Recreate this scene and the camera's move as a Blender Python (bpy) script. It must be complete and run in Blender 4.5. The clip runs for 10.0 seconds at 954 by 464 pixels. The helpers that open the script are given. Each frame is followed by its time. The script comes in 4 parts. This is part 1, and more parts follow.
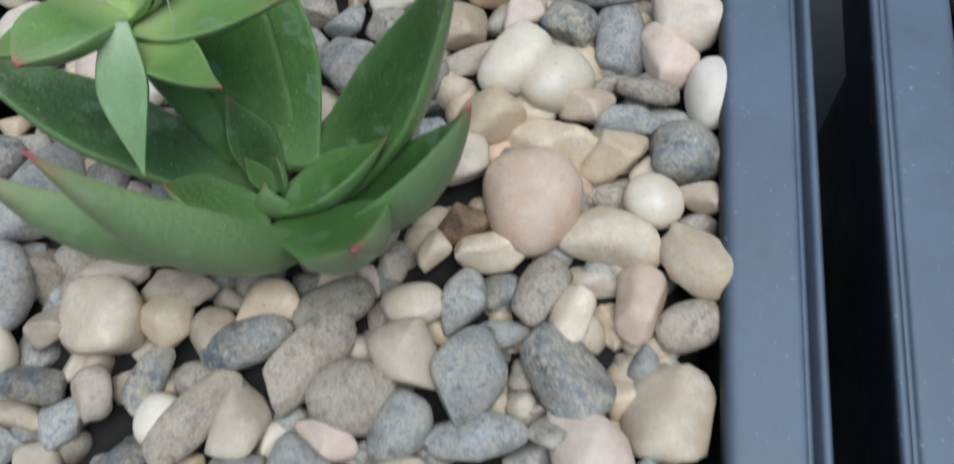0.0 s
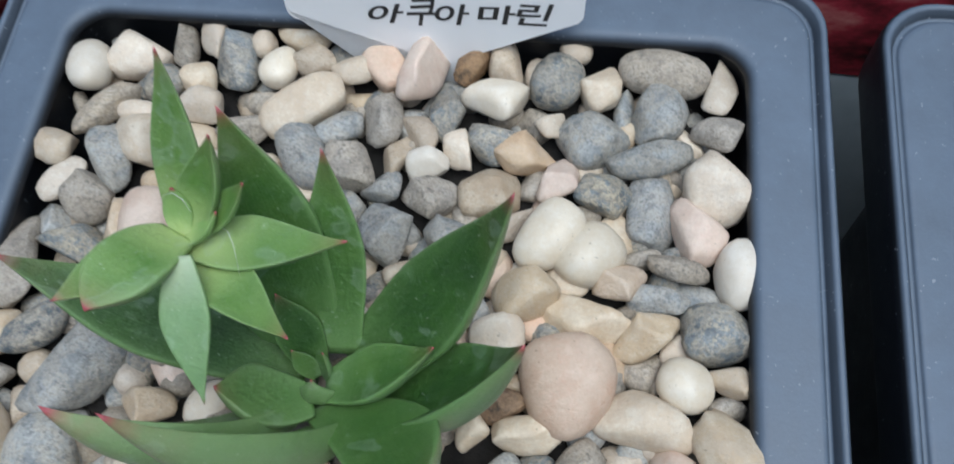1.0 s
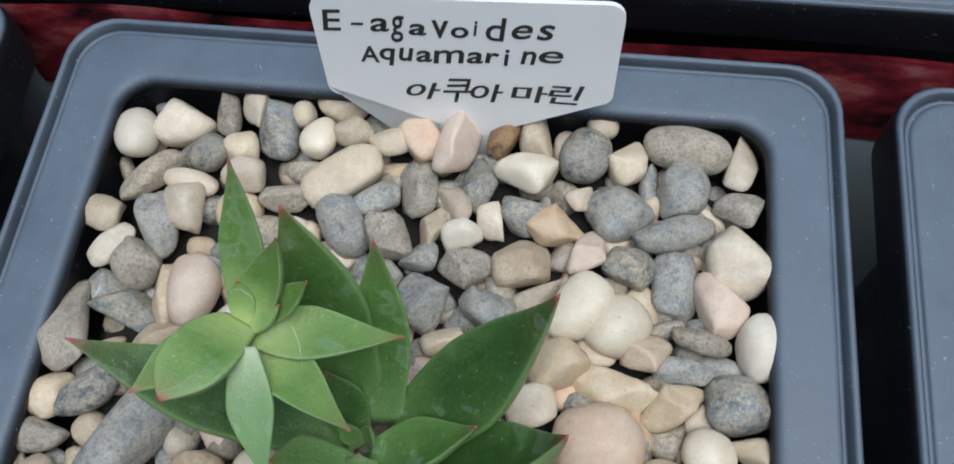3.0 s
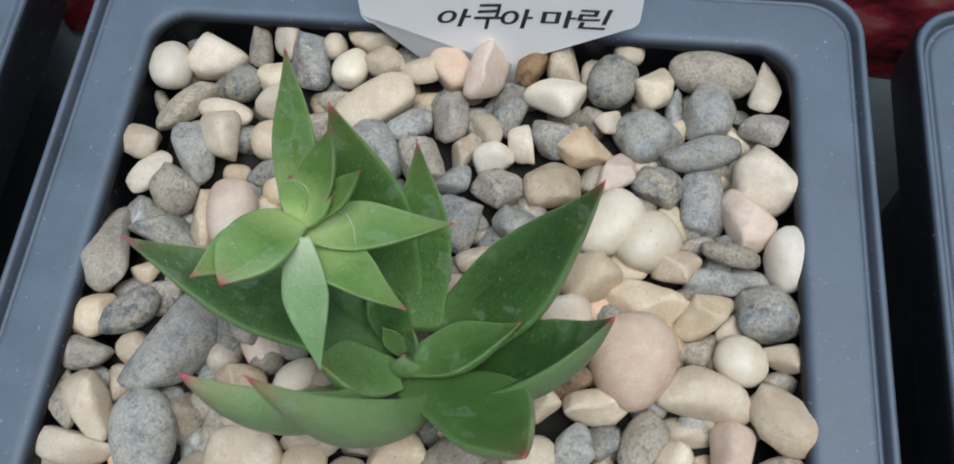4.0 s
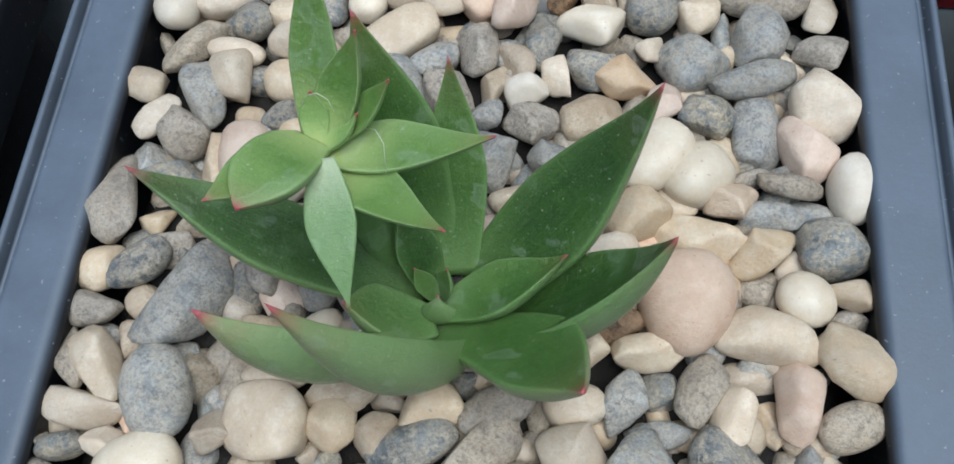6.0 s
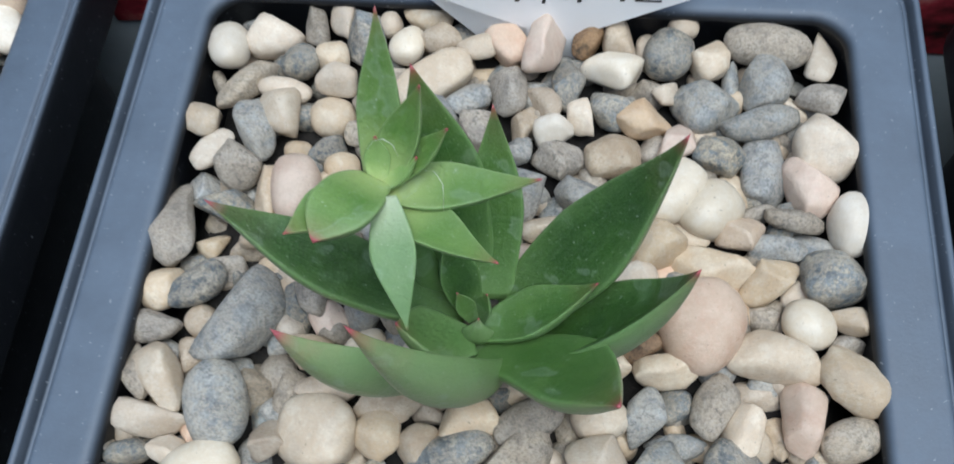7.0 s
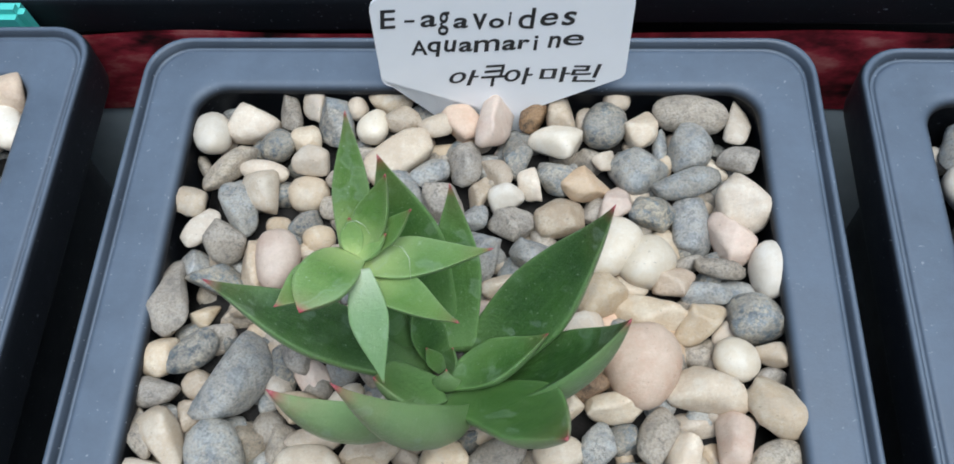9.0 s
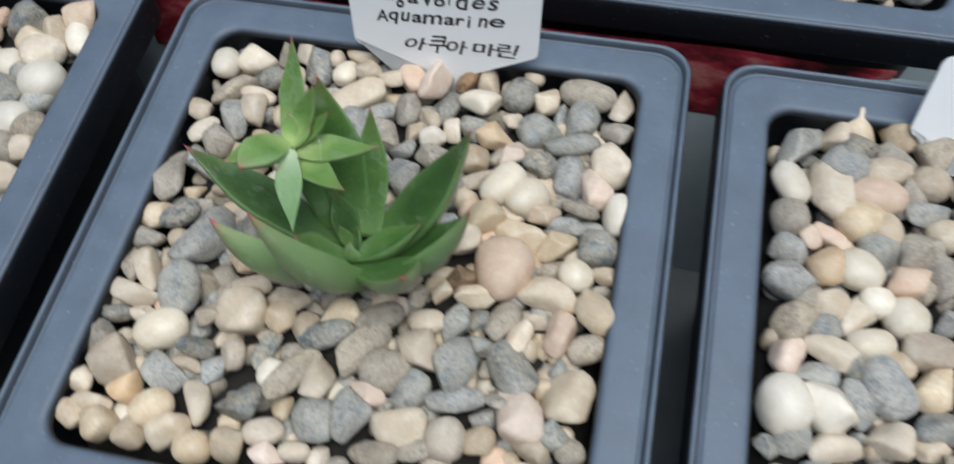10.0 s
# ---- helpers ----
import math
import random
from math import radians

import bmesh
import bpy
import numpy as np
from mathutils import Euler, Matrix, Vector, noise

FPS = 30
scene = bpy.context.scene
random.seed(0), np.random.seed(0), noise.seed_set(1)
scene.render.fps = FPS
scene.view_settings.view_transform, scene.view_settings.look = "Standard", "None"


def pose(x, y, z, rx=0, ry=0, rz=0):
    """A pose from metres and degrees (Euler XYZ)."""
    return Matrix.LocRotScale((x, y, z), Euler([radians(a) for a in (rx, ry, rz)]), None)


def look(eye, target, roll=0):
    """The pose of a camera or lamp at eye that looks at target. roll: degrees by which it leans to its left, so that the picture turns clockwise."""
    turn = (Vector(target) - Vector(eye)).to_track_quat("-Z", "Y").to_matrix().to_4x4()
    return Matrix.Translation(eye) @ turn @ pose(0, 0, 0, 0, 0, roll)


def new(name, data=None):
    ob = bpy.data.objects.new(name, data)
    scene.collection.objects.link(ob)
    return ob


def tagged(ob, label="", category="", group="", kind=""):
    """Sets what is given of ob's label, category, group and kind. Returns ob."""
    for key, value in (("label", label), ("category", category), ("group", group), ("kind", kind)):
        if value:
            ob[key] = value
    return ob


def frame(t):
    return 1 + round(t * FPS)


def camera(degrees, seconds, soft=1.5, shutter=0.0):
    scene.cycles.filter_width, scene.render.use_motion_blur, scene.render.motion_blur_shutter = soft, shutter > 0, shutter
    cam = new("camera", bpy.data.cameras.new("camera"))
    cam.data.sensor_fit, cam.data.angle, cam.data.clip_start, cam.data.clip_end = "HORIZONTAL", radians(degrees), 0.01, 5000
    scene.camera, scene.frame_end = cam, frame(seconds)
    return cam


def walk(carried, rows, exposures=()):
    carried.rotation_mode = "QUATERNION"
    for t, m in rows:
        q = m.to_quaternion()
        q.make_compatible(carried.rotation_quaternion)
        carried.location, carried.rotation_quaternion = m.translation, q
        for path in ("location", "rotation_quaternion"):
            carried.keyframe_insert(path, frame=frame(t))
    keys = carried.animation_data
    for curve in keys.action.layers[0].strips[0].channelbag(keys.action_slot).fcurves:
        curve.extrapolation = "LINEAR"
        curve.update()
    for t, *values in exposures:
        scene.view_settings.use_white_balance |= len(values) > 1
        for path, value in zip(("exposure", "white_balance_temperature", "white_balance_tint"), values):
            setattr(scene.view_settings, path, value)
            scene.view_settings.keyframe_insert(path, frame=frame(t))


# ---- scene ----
cam = camera(60.24, 10.0, soft=1.6, shutter=0.35)
PATH = [
    (0, (0.02923, -0.03935, 0.16920), (0.01849, -0.00353, 0.07646), -11.59),
    (0.5, (0.02436, -0.02573, 0.17027), (0.01531, 0.01085, 0.07764), -8.40),
    (1, (0.02244, -0.02261, 0.17920), (0.01317, 0.01408, 0.08664), -8.54),
    (1.5, (0.01796, -0.01797, 0.18707), (0.00847, 0.01973, 0.09494), -7.89),
    (2, (0.01915, -0.01343, 0.18866), (0.00995, 0.02502, 0.09681), -7.25),
    (2.5, (0.01858, -0.01407, 0.18779), (0.00952, 0.02384, 0.09570), -7.30),
    (4, (0.01357, -0.02828, 0.18593), (0.00532, 0.00898, 0.09350), -7.03),
    (4.5, (0.01095, -0.03169, 0.17904), (0.00286, 0.00553, 0.08658), -8.00),
    (5, (0.00971, -0.03139, 0.17519), (0.00113, 0.00514, 0.08250), -9.05),
    (6.5, (0.01089, -0.03166, 0.17745), (0.00095, 0.00452, 0.08476), -10.84),
    (7, (0.00609, -0.03397, 0.18522), (-0.00262, 0.00421, 0.09321), -8.08),
    (7.5, (0.00473, -0.03465, 0.19359), (-0.00307, 0.00623, 0.10266), -6.52),
    (8, (0.00513, -0.03539, 0.19363), (-0.00231, 0.00612, 0.10295), -5.94),
    (8.5, (0.00509, -0.03741, 0.19856), (-0.00100, 0.00485, 0.10814), -5.13),
    (9, (0.00833, -0.03730, 0.19858), (0.00284, 0.00612, 0.10867), -5.70),
    (9.5, (0.01615, -0.04686, 0.21443), (0.00525, -0.00273, 0.12535), -6.16),
    (10, (0.03986, -0.06653, 0.22305), (0.02638, -0.02145, 0.13481), -5.75),
]
walk(cam, [(t, look(eye, target, roll)) for t, eye, target, roll in PATH], [(0, 0.59, 5800, 2), (1, 0.64, 5740, 2), (2.5, 0.58, 5990, 2), (4, 0.58, 6100, 2), (5, 0.66, 6140, 2), (6.5, 0.69, 5860, 2), (8.5, 0.82, 5820, 2), (9.5, 0.74, 5960, 2), (10, 0.70, 6160, 2)])

# ---- light: bright hazy daylight from above, no hard shadows ----
SUN_AZ, SUN_EL = 120.0, 80.0
world = bpy.data.worlds.new("world")
scene.world = world
world.use_nodes = True
wn = world.node_tree
wn.nodes.clear()
sky = wn.nodes.new("ShaderNodeTexSky")
sky.sky_type = "NISHITA"
sky.sun_disc = False
sky.sun_elevation, sky.sun_rotation = radians(SUN_EL), radians(SUN_AZ)
sky.air_density, sky.dust_density, sky.ozone_density = 1.0, 2.4, 1.2
back = wn.nodes.new("ShaderNodeBackground")
back.inputs["Strength"].default_value = 0.15
wout = wn.nodes.new("ShaderNodeOutputWorld")
wn.links.new(sky.outputs[0], back.inputs[0])
wn.links.new(back.outputs[0], wout.inputs[0])
sun = new("sun", bpy.data.lights.new("sun", "SUN"))
sun.data.energy, sun.data.angle, sun.data.color = 1.3, radians(50), (1.0, 0.975, 0.93)
az, el = radians(SUN_AZ), radians(SUN_EL)
sun.matrix_world = look((3 * math.sin(az) * math.cos(el), 3 * math.cos(az) * math.cos(el), 3 * math.sin(el)), (0, 0, 0.09))


# ---- materials ----
def material(name):
    m = bpy.data.materials.new(name)
    m.use_nodes = True
    nt = m.node_tree
    return m, nt, nt.nodes["Principled BSDF"]


def node(nt, kind, **values):
    n = nt.nodes.new(kind)
    for key, value in values.items():
        n.inputs[key].default_value = value
    return n


def ramp(nt, source, stops):
    r = nt.nodes.new("ShaderNodeValToRGB")
    while len(r.color_ramp.elements) < len(stops):
        r.color_ramp.elements.new(0.5)
    for e, (p, c) in zip(r.color_ramp.elements, stops):
        e.position = p
        e.color = (*c, 1) if len(c) == 3 else c
    nt.links.new(source, r.inputs[0])
    return r.outputs[0]


def blend(nt, fac, a, b, mode="MIX"):
    mx = nt.nodes.new("ShaderNodeMix")
    mx.data_type, mx.blend_type = "RGBA", mode
    for socket, value in ((mx.inputs[0], fac), (mx.inputs[6], a), (mx.inputs[7], b)):
        if isinstance(value, (int, float)):
            socket.default_value = value
        elif isinstance(value, tuple):
            socket.default_value = (*value, 1)
        else:
            nt.links.new(value, socket)
    return mx.outputs[2]


def noise_of(nt, vector, scale, detail=4.0, rough=0.6):
    n = node(nt, "ShaderNodeTexNoise", Scale=scale, Detail=detail, Roughness=rough)
    nt.links.new(vector, n.inputs["Vector"])
    return n.outputs[0]


def bumped(nt, bsdf, height, strength, distance):
    b = node(nt, "ShaderNodeBump", Strength=strength, Distance=distance)
    nt.links.new(height, b.inputs["Height"])
    nt.links.new(b.outputs[0], bsdf.inputs["Normal"])


def grey3(v):
    return (v, v, v)


def stone_material(name, dark, light, speck, speck_at, speck_by, stain, stain_by, grain, rough, bump):
    """A river pebble: broad clouds, a vein or stain, speckles and fine grain; each stone a little different."""
    m, nt, bs = material(name)
    geo = nt.nodes.new("ShaderNodeNewGeometry")
    info = nt.nodes.new("ShaderNodeObjectInfo")
    shift = node(nt, "ShaderNodeVectorMath")
    shift.operation = "MULTIPLY_ADD"
    nt.links.new(info.outputs["Random"], shift.inputs[0])
    shift.inputs[1].default_value = (3.1, 1.7, 2.3)
    nt.links.new(geo.outputs["Position"], shift.inputs[2])
    p = shift.outputs[0]
    broad = noise_of(nt, p, 210, 8, 0.7)
    fine = noise_of(nt, p, 2600, 3, 0.7)
    mid = noise_of(nt, p, 1150, 6, 0.72)
    col = blend(nt, ramp(nt, broad, [(0.40, grey3(0.0)), (0.58, grey3(1.0))]), dark, light)
    veins = ramp(nt, noise_of(nt, p, 330, 7, 0.78), [(0.44, grey3(0.0)), (0.53, grey3(stain_by)), (0.62, grey3(0.0))])
    col = blend(nt, veins, col, stain)
    # speckles lie in patches, not all over
    patch = ramp(nt, noise_of(nt, p, 230, 3, 0.5), [(0.40, grey3(0.15)), (0.60, grey3(1.0))])
    dots = ramp(nt, mid, [(speck_at - 0.035, grey3(0.0)), (speck_at + 0.025, grey3(speck_by))])
    col = blend(nt, blend(nt, 1.0, patch, dots, "MULTIPLY"), col, speck)
    col = blend(nt, ramp(nt, fine, [(0.34, grey3(grain)), (0.56, grey3(0.0))]), col, tuple(0.35 * c for c in dark))
    pits = ramp(nt, noise_of(nt, p, 1500, 2, 0.5), [(0.70, grey3(0.0)), (0.76, grey3(0.45))])
    col = blend(nt, pits, col, tuple(0.3 * c for c in dark))
    value = node(nt, "ShaderNodeHueSaturation")
    shade = node(nt, "ShaderNodeMapRange")
    shade.inputs[3].default_value, shade.inputs[4].default_value = 0.80, 1.10
    add = nt.nodes.new("ShaderNodeMath")
    add.operation = "ADD"
    nt.links.new(info.outputs["Random"], add.inputs[0])
    nt.links.new(geo.outputs["Random Per Island"], add.inputs[1])
    wrap = nt.nodes.new("ShaderNodeMath")
    wrap.operation = "FRACT"
    nt.links.new(add.outputs[0], wrap.inputs[0])
    nt.links.new(wrap.outputs[0], shade.inputs[0])
    nt.links.new(shade.outputs[0], value.inputs["Value"])
    warm = node(nt, "ShaderNodeMapRange")
    warm.inputs[3].default_value, warm.inputs[4].default_value = 0.86, 1.26
    again = nt.nodes.new("ShaderNodeMath")
    again.operation = "MULTIPLY"
    again.inputs[1].default_value = 7.31
    nt.links.new(wrap.outputs[0], again.inputs[0])
    part_of = nt.nodes.new("ShaderNodeMath")
    part_of.operation = "FRACT"
    nt.links.new(again.outputs[0], part_of.inputs[0])
    nt.links.new(part_of.outputs[0], warm.inputs[0])
    nt.links.new(warm.outputs[0], value.inputs["Saturation"])
    nt.links.new(col, value.inputs["Color"])
    nt.links.new(value.outputs[0], bs.inputs["Base Color"])
    nt.links.new(ramp(nt, broad, [(0.3, grey3(rough + 0.10)), (0.7, grey3(rough - 0.06))]), bs.inputs["Roughness"])
    bs.inputs["Specular IOR Level"].default_value = 0.5
    height = blend(nt, 0.4, mid, fine)
    bumped(nt, bs, height, min(1.8 * bump, 1.0), 0.0006)
    return m


STONE = {
    "w": stone_material("white quartz pebble", (0.66, 0.585, 0.475), (0.745, 0.685, 0.585), (0.50, 0.41, 0.30), 0.67, 0.4, (0.66, 0.56, 0.42), 0.4, 0.04, 0.36, 0.12),
    "c": stone_material("cream pebble", (0.55, 0.455, 0.345), (0.69, 0.605, 0.48), (0.36, 0.27, 0.18), 0.64, 0.5, (0.58, 0.45, 0.31), 0.6, 0.08, 0.42, 0.25),
    "b": stone_material("beige pebble", (0.455, 0.375, 0.285), (0.605, 0.52, 0.41), (0.24, 0.19, 0.14), 0.61, 0.55, (0.47, 0.36, 0.25), 0.6, 0.14, 0.46, 0.35),
    "k": stone_material("pink pebble", (0.63, 0.455, 0.35), (0.74, 0.595, 0.48), (0.42, 0.26, 0.19), 0.65, 0.45, (0.62, 0.50, 0.39), 0.5, 0.06, 0.42, 0.25),
    "p": stone_material("peach pebble", (0.57, 0.405, 0.27), (0.69, 0.55, 0.405), (0.42, 0.27, 0.15), 0.63, 0.5, (0.65, 0.48, 0.31), 0.6, 0.1, 0.44, 0.3),
    "o": stone_material("rust brown pebble", (0.17, 0.10, 0.055), (0.42, 0.275, 0.16), (0.06, 0.05, 0.04), 0.56, 0.8, (0.38, 0.25, 0.14), 0.6, 0.35, 0.5, 0.6),
    "r": stone_material("taupe pebble", (0.30, 0.262, 0.215), (0.50, 0.445, 0.37), (0.11, 0.10, 0.085), 0.57, 0.6, (0.50, 0.42, 0.32), 0.6, 0.42, 0.5, 0.5),
    "g": stone_material("grey pebble", (0.24, 0.252, 0.25), (0.455, 0.455, 0.43), (0.09, 0.10, 0.105), 0.56, 0.55, (0.50, 0.44, 0.35), 0.6, 0.42, 0.46, 0.4),
    "d": stone_material("blue-grey speckled pebble", (0.092, 0.110, 0.122), (0.275, 0.295, 0.295), (0.50, 0.44, 0.34), 0.535, 0.9, (0.46, 0.39, 0.29), 0.65, 0.42, 0.44, 0.45),
}


def plastic(name, shaded_side, dusty_lit, rough):
    """Black plastic with dust; shade is painted into its upright faces, daylight into the level ones."""
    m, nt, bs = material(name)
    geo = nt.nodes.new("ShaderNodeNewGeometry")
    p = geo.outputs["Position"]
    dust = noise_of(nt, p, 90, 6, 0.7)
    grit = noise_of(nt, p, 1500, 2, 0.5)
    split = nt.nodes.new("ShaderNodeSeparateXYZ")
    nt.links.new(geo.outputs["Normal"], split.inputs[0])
    # face direction sets the painted light: dark sides, pale bluish tops
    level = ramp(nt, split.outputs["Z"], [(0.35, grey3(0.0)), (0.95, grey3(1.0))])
    film = blend(nt, ramp(nt, dust, [(0.3, grey3(0.0)), (0.75, grey3(1.0))]), tuple(0.78 * c for c in dusty_lit), tuple(1.15 * c for c in dusty_lit))
    col = blend(nt, level, shaded_side, film)
    col = blend(nt, ramp(nt, grit, [(0.70, grey3(0.0)), (0.75, grey3(0.5))]), col, (0.32, 0.34, 0.36))
    nt.links.new(col, bs.inputs["Base Color"])
    nt.links.new(ramp(nt, dust, [(0.3, grey3(rough - 0.06)), (0.7, grey3(rough + 0.1))]), bs.inputs["Roughness"])
    bs.inputs["Specular IOR Level"].default_value = 0.5
    bumped(nt, bs, noise_of(nt, p, 2600, 3, 0.6), 0.12, 0.0003)
    return m


POT = plastic("black plastic, dust and painted shade", (0.010, 0.012, 0.016), (0.096, 0.124, 0.165), 0.50)


def leaf_material(name, deep, fresh, base, base_to, tip_from, pale=(0.17, 0.27, 0.12), edge=(0.20, 0.33, 0.12), flush=0.0):
    """Waxy leaf: paler at its foot, a red point, a thin pale margin, whitish bloom and water marks."""
    m, nt, bs = material(name)
    geo = nt.nodes.new("ShaderNodeNewGeometry")
    p = geo.outputs["Position"]
    along = nt.nodes.new("ShaderNodeAttribute")
    along.attribute_name = "along"
    across = nt.nodes.new("ShaderNodeAttribute")
    across.attribute_name = "across"
    col = blend(nt, ramp(nt, noise_of(nt, p, 180, 4, 0.6), [(0.3, grey3(0.0)), (0.7, grey3(1.0))]), deep, fresh)
    below = nt.nodes.new("ShaderNodeAttribute")
    below.attribute_name = "under"
    col = blend(nt, ramp(nt, below.outputs["Fac"], [(0.4, grey3(0.0)), (1.0, grey3(0.8))]), col, pale)
    foot = ramp(nt, along.outputs["Fac"], [(0.0, grey3(1.0)), (base_to, grey3(0.0))])
    col = blend(nt, foot, col, base)
    bloom = ramp(nt, noise_of(nt, p, 420, 6, 0.75), [(0.6, grey3(0.0)), (0.72, grey3(0.35))])
    col = blend(nt, bloom, col, (0.42, 0.52, 0.40))
    frost = ramp(nt, noise_of(nt, p, 5200, 2, 0.6), [(0.45, grey3(0.0)), (0.7, grey3(0.13))])
    col = blend(nt, frost, col, (0.36, 0.50, 0.28))
    fleck = ramp(nt, noise_of(nt, p, 2400, 2, 0.5), [(0.68, grey3(0.0)), (0.76, grey3(0.5))])
    col = blend(nt, fleck, col, (0.5, 0.56, 0.45))
    dried = ramp(nt, noise_of(nt, p, 200, 2, 0.5), [(0.60, grey3(0.0)), (0.63, grey3(0.20)), (0.67, grey3(0.08)), (0.80, grey3(0.16))])
    col = blend(nt, dried, col, (0.40, 0.50, 0.40))
    grain = nt.nodes.new("ShaderNodeCombineXYZ")
    nt.links.new(across.outputs["Fac"], grain.inputs[0])
    nt.links.new(along.outputs["Fac"], grain.inputs[1])
    stretch = node(nt, "ShaderNodeVectorMath")
    stretch.operation = "MULTIPLY"
    nt.links.new(grain.outputs[0], stretch.inputs[0])
    stretch.inputs[1].default_value = (26.0, 5.0, 1.0)
    col = blend(nt, ramp(nt, noise_of(nt, stretch.outputs[0], 1.0, 4, 0.6), [(0.40, grey3(0.0)), (0.70, grey3(0.16))]), col, edge)
    streak = ramp(nt, noise_of(nt, p, 150, 3, 0.5), [(0.62, grey3(0.0)), (0.72, grey3(0.2))])
    col = blend(nt, streak, col, (0.24, 0.38, 0.20))
    margin = ramp(nt, across.outputs["Fac"], [(0.45, grey3(0.0)), (0.86, grey3(0.18)), (0.95, grey3(0.45)), (1.0, grey3(0.55))])
    col = blend(nt, margin, col, edge)
    blush = ramp(nt, along.outputs["Fac"], [(0.72, grey3(0.0)), (0.96, grey3(flush))])
    col = blend(nt, blend(nt, 1.0, blush, ramp(nt, noise_of(nt, p, 260, 4, 0.6), [(0.36, grey3(0.25)), (0.62, grey3(1.0))]), "MULTIPLY"), col, (0.38, 0.17, 0.12))
    red = ramp(nt, along.outputs["Fac"], [(tip_from - 0.04, grey3(0.0)), (tip_from, grey3(0.3)), (min(tip_from + 0.03, 1.0), grey3(1.0))])
    col = blend(nt, red, col, (0.36, 0.075, 0.085))
    nt.links.new(col, bs.inputs["Base Color"])
    bs.inputs["Roughness"].default_value = 0.34
    bs.inputs["Coat Weight"].default_value = 0.18
    bs.inputs["Coat Roughness"].default_value = 0.22
    bs.inputs["Subsurface Weight"].default_value = 0.06
    bs.inputs["Subsurface Radius"].default_value = (0.5, 1.0, 0.3)
    bs.inputs["Subsurface Scale"].default_value = 0.0015
    bumped(nt, bs, noise_of(nt, p, 1300, 6, 0.75), 0.5, 0.0006)
    return m


LEAF = leaf_material("waxy green leaf", (0.010, 0.050, 0.004), (0.036, 0.104, 0.010), (0.10, 0.19, 0.05), 0.3, 0.955, flush=0.15)
MIDDLE = leaf_material("mid-green leaf", (0.032, 0.104, 0.012), (0.078, 0.168, 0.027), (0.13, 0.24, 0.07), 0.3, 0.955, flush=0.2)
OUTER = leaf_material("pale outer leaf", (0.14, 0.215, 0.080), (0.25, 0.30, 0.145), (0.13, 0.25, 0.075), 0.35, 0.945, (0.195, 0.300, 0.125), flush=0.45)
HEART = leaf_material("pale heart leaf", (0.080, 0.178, 0.036), (0.142, 0.250, 0.068), (0.12, 0.23, 0.065), 0.3, 0.955, (0.19, 0.30, 0.12), (0.24, 0.36, 0.16), 0.2)
YOUNG = leaf_material("fresh young leaf", (0.085, 0.192, 0.026), (0.165, 0.278, 0.064), (0.42, 0.52, 0.19), 0.44, 0.945, (0.20, 0.33, 0.11), (0.28, 0.40, 0.17), 0.25)
BUD = leaf_material("pale bud leaf", (0.20, 0.35, 0.09), (0.28, 0.41, 0.13), (0.46, 0.55, 0.2), 0.5, 0.93, (0.28, 0.41, 0.15))
SPOON = leaf_material("whitish spoon leaf", (0.15, 0.27, 0.105), (0.22, 0.34, 0.15), (0.46, 0.53, 0.35), 0.36, 0.985, (0.24, 0.36, 0.17))


def simple(name, colour, second, scale, rough, bump=0.2, metal=0.0):
    m, nt, bs = material(name)
    geo = nt.nodes.new("ShaderNodeNewGeometry")
    p = geo.outputs["Position"]
    n = noise_of(nt, p, scale, 6, 0.65)
    nt.links.new(blend(nt, ramp(nt, n, [(0.3, grey3(0.0)), (0.7, grey3(1.0))]), colour, second), bs.inputs["Base Color"])
    bs.inputs["Roughness"].default_value, bs.inputs["Metallic"].default_value = rough, metal
    bumped(nt, bs, noise_of(nt, p, scale * 8, 4, 0.6), bump, 0.0005)
    return m


SOIL = simple("dark damp potting soil", (0.006, 0.005, 0.0045), (0.018, 0.015, 0.012), 500, 0.9, 0.8)
TAG = simple("matt white plastic tag", (0.85, 0.86, 0.87), (0.88, 0.89, 0.90), 120, 0.45, 0.03)
INK = simple("black marker ink", (0.012, 0.012, 0.014), (0.03, 0.03, 0.032), 700, 0.5, 0.05)
TABLE = simple("grey bench sheet", (0.06, 0.072, 0.08), (0.10, 0.12, 0.13), 25, 0.4, 0.2)
FILM = simple("grey plastic film", (0.33, 0.39, 0.43), (0.47, 0.54, 0.58), 40, 0.25, 0.3)
CLEAR = simple("pale creased film", (0.36, 0.44, 0.48), (0.62, 0.70, 0.74), 90, 0.2, 0.6)
MINT = simple("mint plastic", (0.10, 0.52, 0.45), (0.14, 0.60, 0.52), 60, 0.4, 0.05)
BLOCKER = simple("grey light-blocking wall", (0.16, 0.165, 0.16), (0.24, 0.245, 0.24), 3, 0.85, 0.3)
EARTH = simple("trodden earth", (0.12, 0.10, 0.08), (0.2, 0.17, 0.13), 6, 0.9, 0.5)


